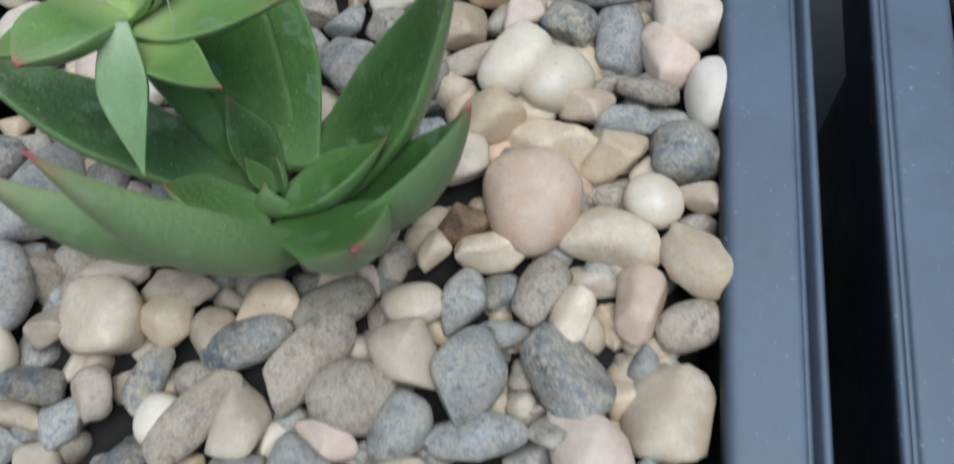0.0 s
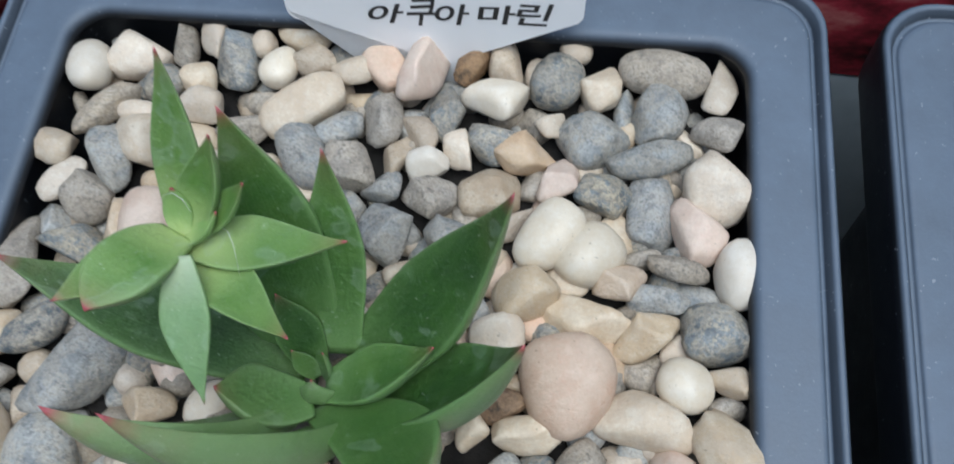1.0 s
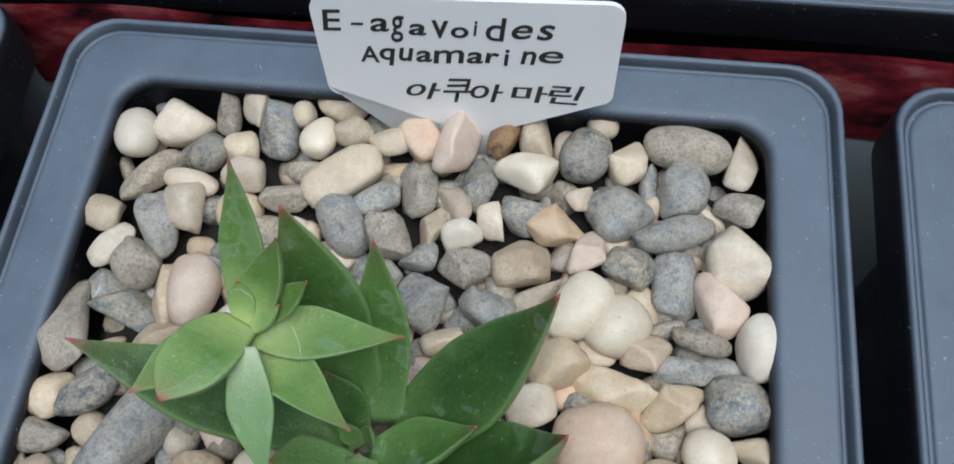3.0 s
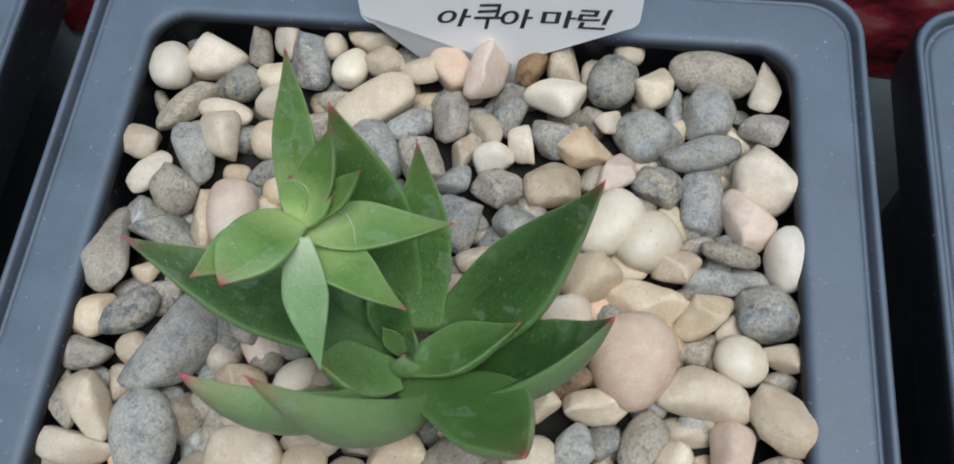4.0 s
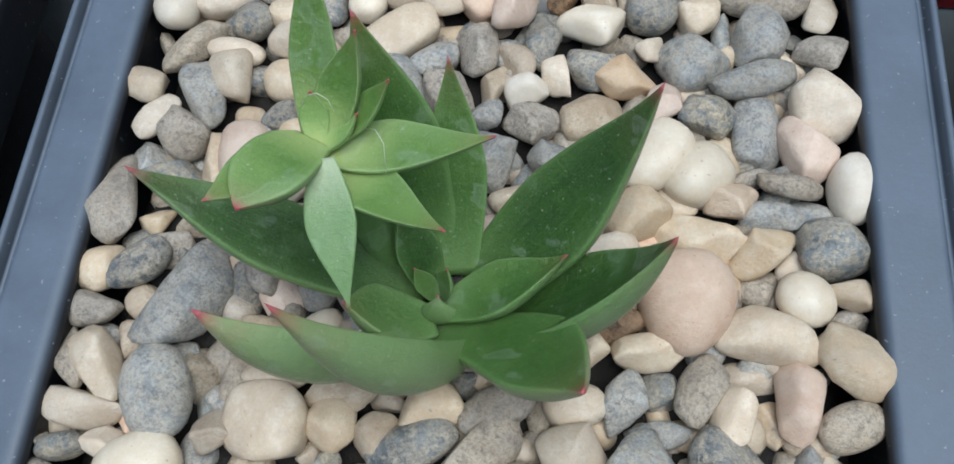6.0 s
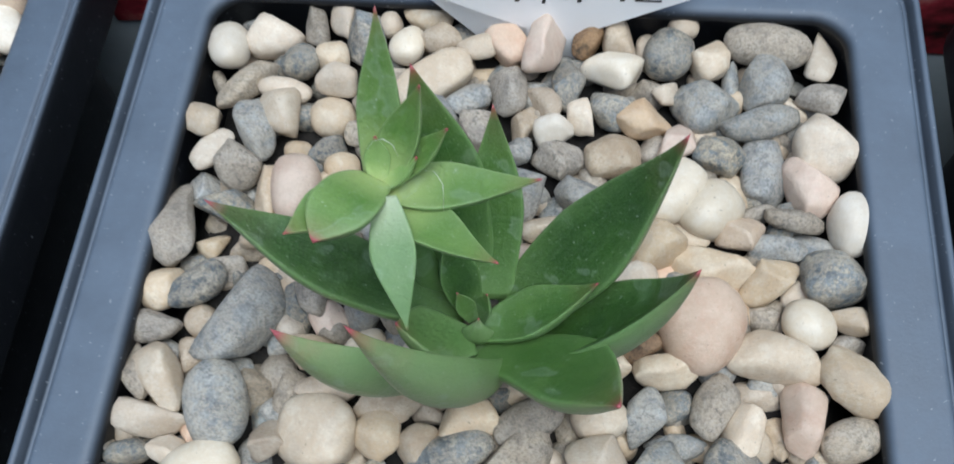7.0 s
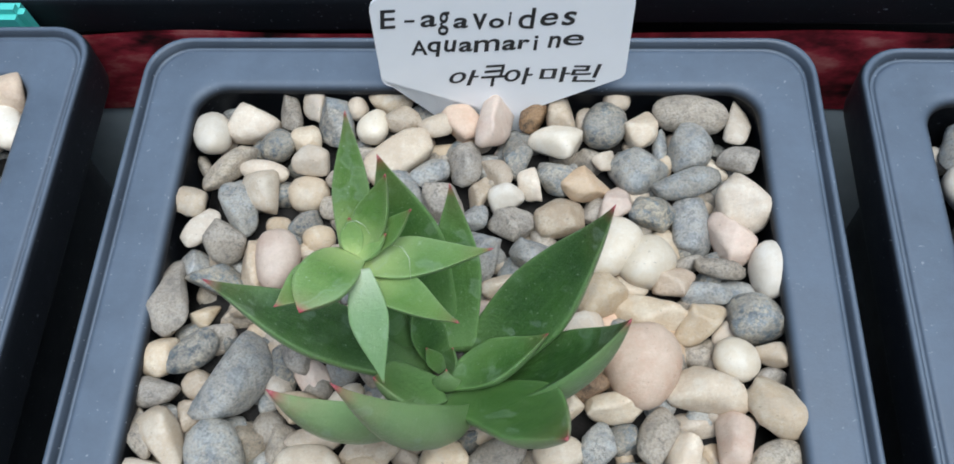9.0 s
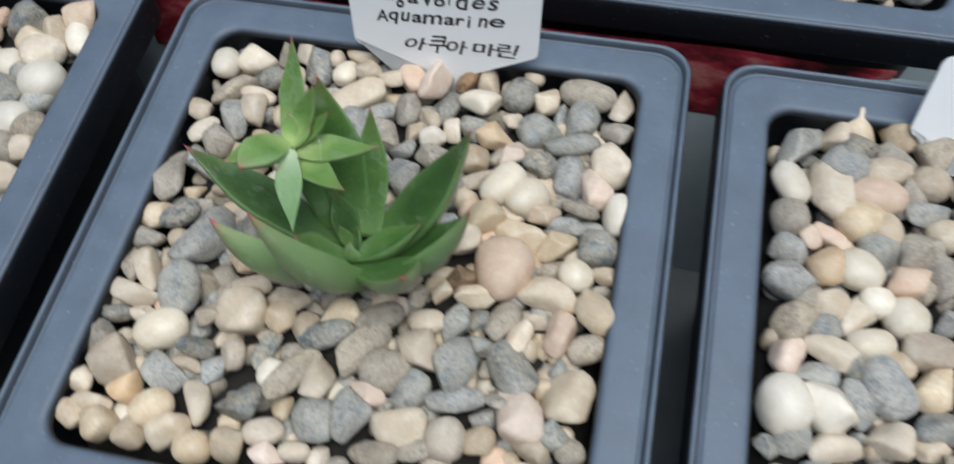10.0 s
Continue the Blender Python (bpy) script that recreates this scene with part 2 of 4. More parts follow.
def print_material():
    """Dark red printed cloth with blurred petal strokes."""
    m, nt, bs = material("red flower-printed cloth")
    geo = nt.nodes.new("ShaderNodeNewGeometry")
    squash = node(nt, "ShaderNodeMapping")
    squash.inputs["Rotation"].default_value = (0, radians(35), 0)
    squash.inputs["Scale"].default_value = (1.3, 1.0, 2.2)
    nt.links.new(geo.outputs["Position"], squash.inputs["Vector"])
    p = squash.outputs[0]
    n = noise_of(nt, p, 58, 5, 0.6)
    col = ramp(nt, n, [(0.36, (0.012, 0.004, 0.004)), (0.45, (0.16, 0.014, 0.022)), (0.54, (0.42, 0.035, 0.055)), (0.66, (0.62, 0.22, 0.20)), (0.8, (0.2, 0.04, 0.04))])
    nt.links.new(col, bs.inputs["Base Color"])
    bs.inputs["Roughness"].default_value = 0.55
    bumped(nt, bs, n, 0.3, 0.001)
    return m


PRINT = print_material()


# ---- mesh helpers ----
def mesh_of(bm, name, mat, smooth=True):
    me = bpy.data.meshes.new(name)
    bm.to_mesh(me)
    bm.free()
    me.materials.append(mat)
    if smooth:
        me.polygons.foreach_set("use_smooth", [True] * len(me.polygons))
    return me


def part(name, bm, mat, parent=None, label="", smooth=True):
    ob = new(name, mesh_of(bm, name, mat, smooth))
    ob.parent = parent
    return tagged(ob, label)


def ring(bm, hx, hy, r, z, steps=7):
    """A rounded rectangle of vertices at height z."""
    out = []
    for cx, cy, a0 in ((hx - r, hy - r, 0), (-hx + r, hy - r, 90), (-hx + r, -hy + r, 180), (hx - r, -hy + r, 270)):
        for k in range(steps + 1):
            a = radians(a0 + 90 * k / steps)
            out.append(bm.verts.new((cx + r * math.cos(a), cy + r * math.sin(a), z)))
    return out


def skin(bm, rings, cap_first=False, cap_last=False):
    for a, b in zip(rings, rings[1:]):
        n = len(a)
        for k in range(n):
            bm.faces.new((a[k], a[(k + 1) % n], b[(k + 1) % n], b[k]))
    if cap_first:
        bm.faces.new(rings[0][::-1])
    if cap_last:
        bm.faces.new(rings[-1])


def box(bm, x0, x1, y0, y1, z0, z1):
    made = bmesh.ops.create_cube(bm, size=1.0)["verts"]
    for v in made:
        v.co = Vector(((x0 + x1) / 2 + v.co.x * (x1 - x0), (y0 + y1) / 2 + v.co.y * (y1 - y0), (z0 + z1) / 2 + v.co.z * (z1 - z0)))
    return made


# ---- setting ----
bm = bmesh.new()
bmesh.ops.create_grid(bm, x_segments=1, y_segments=1, size=60)
ground = part("ground", bm, EARTH, smooth=False)
ground.location.z = -0.75
tagged(ground, "bare trodden earth floor below the bench", "ground", kind="structure")

bm = bmesh.new()
top = box(bm, -0.42, 0.42, -0.28, 0.36, -0.03, 0.0)
bmesh.ops.bevel(bm, geom=bm.edges[:], offset=0.004, segments=2, affect="EDGES")
bench = new("bench", None)
tagged(bench, "grey bench top on plain legs holding rows of pots", "bench")
part("bench_top", bm, TABLE, bench, smooth=False)
for lx in (-0.38, 0.38):
    for ly in (-0.24, 0.32):
        bm = bmesh.new()
        box(bm, lx - 0.025, lx + 0.025, ly - 0.025, ly + 0.025, -0.75, -0.03)
        part("leg", bm, TABLE, bench, smooth=False)

# plain unseen walls added around the bench to block low sky and deepen shadows
for nm, (x0, x1, y0, y1) in {"wall_north": (-0.85, 0.85, 0.8, 0.85), "wall_south": (-0.85, 0.85, -0.85, -0.8), "wall_east": (0.8, 0.85, -0.8, 0.8), "wall_west": (-0.85, -0.8, -0.8, 0.8)}.items():
    bm = bmesh.new()
    box(bm, x0, x1, y0, y1, -0.75, 0.92)
    tagged(part(nm, bm, BLOCKER, smooth=False), "unseen plain grey wall added to block low sky light", "wall", kind="structure")

# ---- pots ----
RIM = 0.090
SIDE = 0.055


def pot_meshes():
    """Square plastic pot, 11 cm across: tapered wall, wide flat rim with a fine raised lip, hollow inside."""
    bm = bmesh.new()
    prof = [
        (0.0425, 0.000, 0.009), (0.0435, 0.0015, 0.010), (0.0476, 0.0775, 0.010),
    ]
    rings = [ring(bm, h, h, r, z) for h, z, r in prof]
    inner = [(0.0456, 0.0790, 0.005), (0.0400, 0.004, 0.006)]
    rings_in = [ring(bm, h, h, r, z) for h, z, r in inner]
    skin(bm, rings, cap_first=True)
    skin(bm, rings_in, cap_last=True)
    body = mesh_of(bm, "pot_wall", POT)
    bm = bmesh.new()
    prof = [
        (0.0476, 0.0775, 0.010), (0.0480, 0.0800, 0.010), (0.0540, 0.0806, 0.0068), (0.0546, 0.0810, 0.007), (0.0547, 0.0815, 0.007), (0.0550, 0.0883, 0.007),
        (0.0549, 0.0896, 0.007), (0.0546, 0.0901, 0.0068), (0.0542, 0.0902, 0.0066), (0.0538, 0.0899, 0.0064),
        (0.0534, 0.0890, 0.0062), (0.0531, 0.0886, 0.006), (0.0528, 0.0890, 0.006), (0.0525, 0.0892, 0.0058), (0.0521, 0.0892, 0.0057), (0.0470, 0.08905, 0.0052),
        (0.0464, 0.0890, 0.0051), (0.0459, 0.0888, 0.005), (0.0455, 0.0884, 0.0048), (0.0452, 0.0877, 0.0047), (0.0452, 0.0872, 0.0047), (0.0456, 0.0866, 0.005), (0.0456, 0.0790, 0.005),
    ]
    skin(bm, [ring(bm, h, h, r, z) for h, z, r in prof])
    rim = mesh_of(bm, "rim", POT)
    return body, rim


POT_WALL, POT_RIM = pot_meshes()


def pot(x, y, turn, label):
    base = new("pot")
    base.matrix_world = pose(x, y, 0, 0, 0, turn)
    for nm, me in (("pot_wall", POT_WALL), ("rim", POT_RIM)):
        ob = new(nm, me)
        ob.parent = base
    return tagged(base, label, "pot", "square pots on the bench")


HERE = (0.0, -0.0038, 0.0)
EAST = (0.1157, -0.0063, -0.6)
WEST = (-0.1196, -0.0018, 0.4)
NORTH_W = (-0.0565, 0.1143, 0.4)
NORTH_E = (0.0610, 0.1160, -0.4)
pot(*HERE, "dark square plastic pot filled with mixed river pebbles")
pot(*EAST, "dark square plastic pot of pebbles with a white tag")
pot(*WEST, "dark square plastic pot filled with pale pebbles")
pot(*NORTH_W, "dark square plastic pot in the row behind")
pot(*NORTH_E, "dark square plastic pot with gravel in the row behind")


# ---- pebbles ----
def stone_shape(k, angular, fine=3):
    """A unit river stone: a smooth egg or bean, or one with flats broken off and its edges worn."""
    rng = random.Random(100 + k)
    bm = bmesh.new()
    bmesh.ops.create_icosphere(bm, subdivisions=fine, radius=1.0)
    off = Vector((rng.uniform(-50, 50), rng.uniform(-50, 50), rng.uniform(-50, 50)))
    plump = rng.uniform(2.1, 2.5) if k < 4 else rng.uniform(2.4, 3.4)
    taper, bow = rng.uniform(-0.15, 0.15), rng.uniform(-0.16, 0.16)
    cuts = []
    for _ in range(rng.randrange(7, 12) if angular else rng.randrange(2, 4) if k < 4 else rng.randrange(5, 9)):
        d = Vector((rng.gauss(0, 1), rng.gauss(0, 1), rng.gauss(0.15, 0.7))).normalized()
        cuts.append((d, rng.uniform(0.46, 0.76) if angular else rng.uniform(0.80, 0.95) if k < 4 else rng.uniform(0.62, 0.90)))
    for v in bm.verts:
        p = v.co.copy()
        size = (abs(p.x) ** plump + abs(p.y) ** plump + abs(p.z) ** plump) ** (1 / plump)
        p /= size
        p.y *= 1.0 + taper * p.x
        p.z *= 1.0 + 0.5 * taper * p.x
        p.y += bow * (p.x * p.x - 0.4)
        p *= 1.0 + (0.13 if k < 4 else 0.30) * noise.noise(p * 0.9 + off) + (0.16 if angular else 0.10) * noise.noise(p * 2.2 + off)
        for d, far in cuts:
            over = p.dot(d) - far
            if over > 0:
                p -= d * over * (0.96 if angular else 0.5 if k < 4 else 0.8)
        v.co = p
    for _ in range(1 if k > 3 else 2):
        bmesh.ops.smooth_vert(bm, verts=bm.verts, factor=0.5, use_axis_x=True, use_axis_y=True, use_axis_z=True)
    for v in bm.verts:
        p = v.co
        rugged = 0.045 if angular else 0.014
        v.co = p * (1.0 + rugged * noise.noise(p * 4.5 + off) + 0.6 * rugged * noise.noise(p * 10 + off))
    for axis in range(3):
        lo = min(v.co[axis] for v in bm.verts)
        hi = max(v.co[axis] for v in bm.verts)
        for v in bm.verts:
            v.co[axis] = (v.co[axis] - (lo + hi) / 2) * 2 / (hi - lo)
    return bm


SHAPES = {}
for k in range(22):
    shape = stone_shape(k, k >= 10)
    SHAPES[k] = shape
STONE_MESH = {}


def stone_mesh(k, kind):
    if (k, kind) not in STONE_MESH:
        STONE_MESH[k, kind] = mesh_of(SHAPES[k].copy(), "pebble", STONE[kind])
    return STONE_MESH[k, kind]


pick = random.Random(7)
STONE_MID = 0.0861
SOIL_TOP = 0.0826
bed = None
laid = []


def pebble(x, y, length, width, angle, kind, low=0):
    """One stone of the bed, in millimetres: its middle, its two lengths, the way its long side points, its kind (! broken, . worn smooth), and whether it lies deeper (1) or stands up (-1)."""
    rough = kind.endswith("!") or not kind.endswith(".") and ((kind[0] in "rgdo" and pick.random() < 0.45) or (kind[0] in "bkpc" and pick.random() < 0.35))
    k = pick.randrange(10, 22) if rough else pick.randrange(0, 10)
    if kind == "w":
        k = pick.randrange(0, 4)
    length, width = 1.07 * length, 1.09 * width
    tall = min(max(0.84 * width, 3.6), 8.8) / 1000
    z = STONE_MID + pick.uniform(-0.0006, 0.0006) - (0.0029 if low > 0 else 0.0)
    tip = pick.uniform(-9, 9)
    if low < 0:
        tall, tip, z = 1.25 * width / 1000, 24.0, z + 0.0012
    z = min(z, SOIL_TOP + tall / 2 + 0.0012)
    ob = new("pebble", stone_mesh(k, kind[0]))
    m = pose(x / 1000, y / 1000, z, pick.uniform(-9, 9), tip, angle + (180 if pick.random() < 0.5 else 0))
    ob.matrix_world = m @ Matrix.Diagonal((length / 2000, width / 2000, tall / 2, 1))
    ob.parent = bed
    laid.append((x, y, (length + width) / 4))
    return ob


def gravel(x, y, turn, label):
    """The bed of soil in a pot, on which its stones lie."""
    global bed, laid
    bm = bmesh.new()
    lo = ring(bm, 0.0395, 0.0395, 0.006, 0.020)
    edge = ring(bm, 0.0450, 0.0450, 0.0056, SOIL_TOP - 0.006)
    hi = ring(bm, 0.0405, 0.0405, 0.0040, SOIL_TOP)
    skin(bm, [lo, edge, hi], cap_first=True, cap_last=True)
    bmesh.ops.transform(bm, matrix=pose(x, y, 0, 0, 0, turn), verts=bm.verts)
    bed = tagged(part("gravel_bed", bm, SOIL, None, smooth=False), label, "gravel", "gravel beds")
    bed["mid_x"], bed["mid_y"] = x * 1000, y * 1000
    laid = []
    return bed


def fill(x, y, turn, seed, x0=-45, x1=45, y0=-45, y1=45, tries=1500, room=0.62, low=0, sizes=(4.5, 8.5), reach=44.0):
    """Stones in the places still free, then a lower layer of half-buried ones as one mesh."""
    rng = random.Random(seed)
    c, s = math.cos(radians(turn)), math.sin(radians(turn))
    for _ in range(tries):
        a, b = rng.uniform(x0, x1), rng.uniform(y0, y1)
        length = rng.uniform(*sizes)
        width = length * rng.uniform(0.62, 0.95)
        r = (length + width) / 4
        if max(abs(a), abs(b)) + r * 0.9 > reach:
            continue
        px, py = x * 1000 + c * a - s * b, y * 1000 + s * a + c * b
        if all(math.hypot(px - u, py - v) > room * (r + q) * 1.28 for u, v, q in laid):
            kind = rng.choice("wwccccbbbkkprrrggggdd") + ("!" if rng.random() < 0.3 else "")
            pebble(px, py, length, width, rng.uniform(0, 180), kind, low)
    # lower layer
    kinds = "cbrgrd"
    for kind in set(kinds):
        verts, faces = [], []
        shapes = [coarse(j) for j in range(5)]
        for _ in range(55):
            a, b = rng.uniform(-42, 42), rng.uniform(-40, 40)
            vs, fs = shapes[rng.randrange(5)]
            length = rng.uniform(3.5, 6.5) / 1000
            m = pose(x + (c * a - s * b) / 1000, y + (s * a + c * b) / 1000, SOIL_TOP + rng.uniform(-0.0012, 0.0006), rng.uniform(0, 360), rng.uniform(0, 360), rng.uniform(0, 360)) @ Matrix.Diagonal((length / 2, length * 0.4, length * 0.36, 1))
            start = len(verts)
            verts += [m @ v for v in vs]
            faces += [tuple(i + start for i in f) for f in fs]
        me = bpy.data.meshes.new("small_gravel")
        me.from_pydata([tuple(v) for v in verts], [], faces)
        me.materials.append(STONE[kind])
        me.polygons.foreach_set("use_smooth", [True] * len(me.polygons))
        ob = new("small_gravel", me)
        ob.parent = bed
        tagged(ob, kind="stuff")


COARSE = {}


def coarse(j):
    if j not in COARSE:
        b = stone_shape(60 + j, j > 2, 2)
        b.verts.index_update()
        COARSE[j] = ([v.co.copy() for v in b.verts], [tuple(v.index for v in f.verts) for f in b.faces])
        b.free()
    return COARSE[j]


gravel(*HERE, "mixed cream, grey and pink river pebbles topping soil")
pebble(-40.9, 40.0, 5.1, 2.7, 173, 'g', 1); pebble(-42.5, 34.2, 7.4, 5.6, 102, 'w'); pebble(-36.0, 36.8, 7.9, 6.7, 2, 'c!')
pebble(-30.3, 38.6, 7.6, 3.6, 100, 'r'); pebble(-26.5, 40.3, 5.9, 3.8, 96, 'c'); pebble(-22.5, 36.7, 9.3, 6.0, 95, 'd')
pebble(-19.1, 39.7, 3.9, 3.1, 104, 'c'); pebble(-13.9, 41.0, 7.0, 3.8, 174, 'c'); pebble(-8.3, 39.5, 4.8, 4.6, 174, 'd', 1)
pebble(-3.1, 40.1, 6.1, 3.5, 179, 'g', 1); pebble(-16.2, 35.9, 6.1, 4.8, 87, 'w'); pebble(-11.2, 36.6, 4.9, 4.7, 135, 'b!')
pebble(-5.9, 35.9, 5.8, 4.5, 4, 'c'); pebble(-1.6, 36.9, 7.0, 4.8, 124, 'k'); pebble(3.7, 36.9, 12.0, 5.3, 75, 'k!', -1)
pebble(9.9, 38.5, 6.3, 4.9, 97, 'o!'); pebble(14.2, 38.8, 7.0, 4.2, 100, 'b'); pebble(18.8, 38.3, 6.2, 4.2, 69, 'b', 1)
pebble(23.5, 41.4, 4.2, 3.8, 4, 'c'); pebble(21.3, 36.4, 7.9, 6.5, 71, 'd'); pebble(26.9, 35.9, 6.7, 5.2, 85, 'c!')
pebble(35.1, 38.7, 11.4, 6.1, 168, 'r.'); pebble(42.6, 37.2, 8.7, 4.1, 81, 'c!'); pebble(30.3, 33.3, 6.6, 2.4, 84, 'g', 1)
pebble(34.9, 32.8, 8.4, 6.4, 86, 'g!'); pebble(41.8, 30.0, 6.2, 4.8, 175, 'r'); pebble(-43.6, 29.1, 5.5, 2.1, 116, 'r', 1)
pebble(-39.0, 28.4, 10.2, 3.8, 51, 'r.'); pebble(-31.3, 32.0, 5.5, 5.0, 56, 'd'); pebble(-33.1, 27.5, 7.9, 3.4, 169, 'c')
pebble(-26.7, 33.0, 5.5, 4.5, 114, 'c'); pebble(-25.3, 29.5, 5.6, 5.2, 165, 'c'); pebble(-32.2, 23.3, 7.1, 5.9, 118, 'c')
pebble(-18.0, 30.6, 7.7, 4.3, 5, 'r', 1); pebble(-11.5, 29.9, 11.3, 5.8, 34, 'c.'); pebble(-5.4, 32.8, 6.0, 3.8, 174, 'c', 1)
pebble(-2.3, 32.1, 3.7, 3.1, 53, 'd', 1); pebble(-19.1, 26.4, 7.7, 3.7, 180, 'r'); pebble(-6.4, 27.5, 6.3, 4.2, 28, 'g')
pebble(-0.9, 28.8, 7.2, 5.2, 96, 'r'); pebble(-10.6, 23.4, 9.9, 5.7, 124, 'g.'); pebble(4.5, 27.9, 6.5, 3.8, 125, 'b')
pebble(7.5, 30.9, 8.2, 4.5, 102, 'd'); pebble(13.2, 32.7, 8.3, 5.9, 174, 'w!'); pebble(18.7, 30.7, 4.9, 4.7, 8, 'r', 1)
pebble(13.7, 26.7, 6.5, 5.0, 163, 'd'); pebble(21.4, 29.9, 4.0, 3.3, 41, 'c!'); pebble(24.1, 31.1, 3.6, 2.7, 6, 'c', 1)
pebble(26.6, 28.4, 8.4, 7.1, 26, 'g'); pebble(33.7, 25.8, 10.7, 4.7, 19, 'g!'); pebble(-43.7, 21.5, 5.8, 5.2, 137, 'c!')
pebble(-41.4, 17.1, 6.8, 3.6, 54, 'c'); pebble(-35.8, 20.8, 9.6, 5.0, 116, 'g.'); pebble(-37.3, 14.7, 6.5, 5.8, 142, 'r')
pebble(-39.1, 23.0, 4.7, 1.9, 116, 'k', 1); pebble(-29.9, 18.6, 4.1, 3.3, 177, 'b', 1); pebble(1.8, 23.9, 6.8, 3.8, 94, 'b')
pebble(5.5, 23.3, 5.3, 4.9, 41, 'w!'); pebble(9.5, 25.2, 5.1, 3.7, 115, 'c!'); pebble(-4.1, 22.1, 6.7, 5.7, 104, 'r')
pebble(18.1, 25.5, 7.9, 5.1, 6, 'p!'); pebble(-15.8, 22.7, 3.9, 3.0, 161, 'c', 1); pebble(-21.3, 22.1, 4.6, 4.2, 170, 'r', 1)
pebble(0.4, 19.6, 5.2, 4.2, 3, 'g!'); pebble(6.8, 18.4, 7.3, 5.3, 16, 'r'); pebble(14.0, 20.1, 8.0, 5.9, 17, 'b')
pebble(19.6, 22.0, 4.6, 3.5, 58, 'r', 1); pebble(22.9, 22.3, 7.6, 4.3, 66, 'k'); pebble(28.2, 20.9, 6.5, 5.0, 159, 'd')
pebble(41.7, 22.6, 8.7, 7.7, 125, 'c'); pebble(2.0, 13.5, 8.0, 6.5, 129, 'g!'); pebble(10.2, 13.0, 7.0, 6.2, 5, 'g!')
pebble(34.4, 19.4, 8.8, 6.4, 89, 'g', 1); pebble(-41.9, 11.6, 5.6, 4.5, 173, 'g', 1); pebble(-37.8, 8.5, 8.6, 5.6, 7, 'd!')
pebble(-32.4, 11.1, 7.9, 3.9, 87, 'b'); pebble(-28.4, 11.6, 9.5, 6.2, 99, 'k.'); pebble(-44.6, 5.7, 12.4, 6.0, 112, 'r!')
pebble(-31.6, 15.7, 5.0, 2.0, 5, 'b', 1); pebble(-31.5, 5.4, 6.9, 4.0, 14, 'b'); pebble(5.1, 8.5, 5.8, 3.8, 15, 'c')
pebble(17.3, 16.4, 7.9, 3.4, 32, 'b', 1); pebble(22.0, 14.1, 9.4, 6.7, 56, 'w'); pebble(26.9, 12.6, 8.6, 7.3, 35, 'w')
pebble(29.4, 16.0, 5.8, 5.4, 19, 'c', 1); pebble(24.6, 9.7, 5.2, 4.5, 171, 'c', 1); pebble(39.0, 16.3, 7.9, 6.1, 147, 'k')
pebble(33.1, 13.2, 5.4, 2.2, 22, 'r', 1); pebble(37.4, 11.7, 7.2, 3.3, 166, 'r!'); pebble(30.8, 9.2, 6.4, 4.6, 37, 'p')
pebble(44.6, 11.5, 8.1, 5.5, 95, 'w'); pebble(19.5, 7.0, 7.6, 5.8, 31, 'c'); pebble(27.0, 4.7, 10.7, 5.8, 2, 'c!')
pebble(35.1, 7.8, 7.1, 4.1, 13, 'g'); pebble(40.1, 8.4, 7.9, 4.2, 172, 'g', 1); pebble(42.2, 4.3, 8.4, 6.6, 4, 'd')
pebble(-43.7, -3.4, 6.2, 4.5, 71, 'c'); pebble(-39.3, -2.9, 8.3, 4.5, 44, 'd'); pebble(16.9, 1.4, 6.2, 5.0, 16, 'c')
pebble(-43.2, -8.5, 6.1, 4.2, 6, 'r!'); pebble(-32.1, -6.9, 13.8, 7.5, 61, 'g.'); pebble(-38.2, -7.0, 4.5, 4.1, 142, 'b', 1)
pebble(-38.8, -11.5, 4.8, 4.3, 134, 'b', 1); pebble(-44.5, -14.5, 8.1, 3.5, 120, 'r'); pebble(-40.5, -14.9, 9.1, 5.2, 140, 'c')
pebble(-40.8, -20.4, 8.9, 4.3, 178, 'c'); pebble(-33.0, -17.8, 10.7, 7.2, 112, 'g.'); pebble(-47.3, -22.8, 6.3, 2.8, 126, 'w!')
pebble(-42.9, -24.5, 5.5, 2.9, 12, 'd'); pebble(-44.9, -21.5, 4.7, 4.0, 139, 'c', 1); pebble(-37.9, -23.9, 5.1, 3.6, 148, 'c!')
pebble(-29.3, -15.3, 6.2, 5.7, 140, 'r', 1); pebble(-24.5, -16.0, 6.4, 5.3, 73, 'r', 1); pebble(-19.8, -14.9, 7.5, 4.3, 8, 'b')
pebble(-19.9, -20.0, 9.5, 8.2, 175, 'c.'); pebble(-25.7, -21.6, 5.2, 4.4, 88, 'b!'); pebble(-11.9, -16.6, 7.5, 4.2, 170, 'b')
pebble(-12.6, -19.7, 5.9, 5.3, 66, 'c'); pebble(-7.1, -16.1, 4.4, 2.9, 4, 'b', 1); pebble(-8.1, -20.4, 5.3, 4.3, 64, 'b')
pebble(-2.2, -16.9, 7.4, 5.3, 14, 'c'); pebble(1.5, -13.8, 4.4, 3.6, 5, 'd', 1); pebble(5.2, -16.7, 8.7, 4.7, 34, 'r')
pebble(13.6, -15.7, 6.6, 4.6, 12, 'c'); pebble(19.1, -15.2, 7.2, 4.6, 79, 'g'); pebble(15.1, -9.8, 4.5, 3.2, 62, 'c')
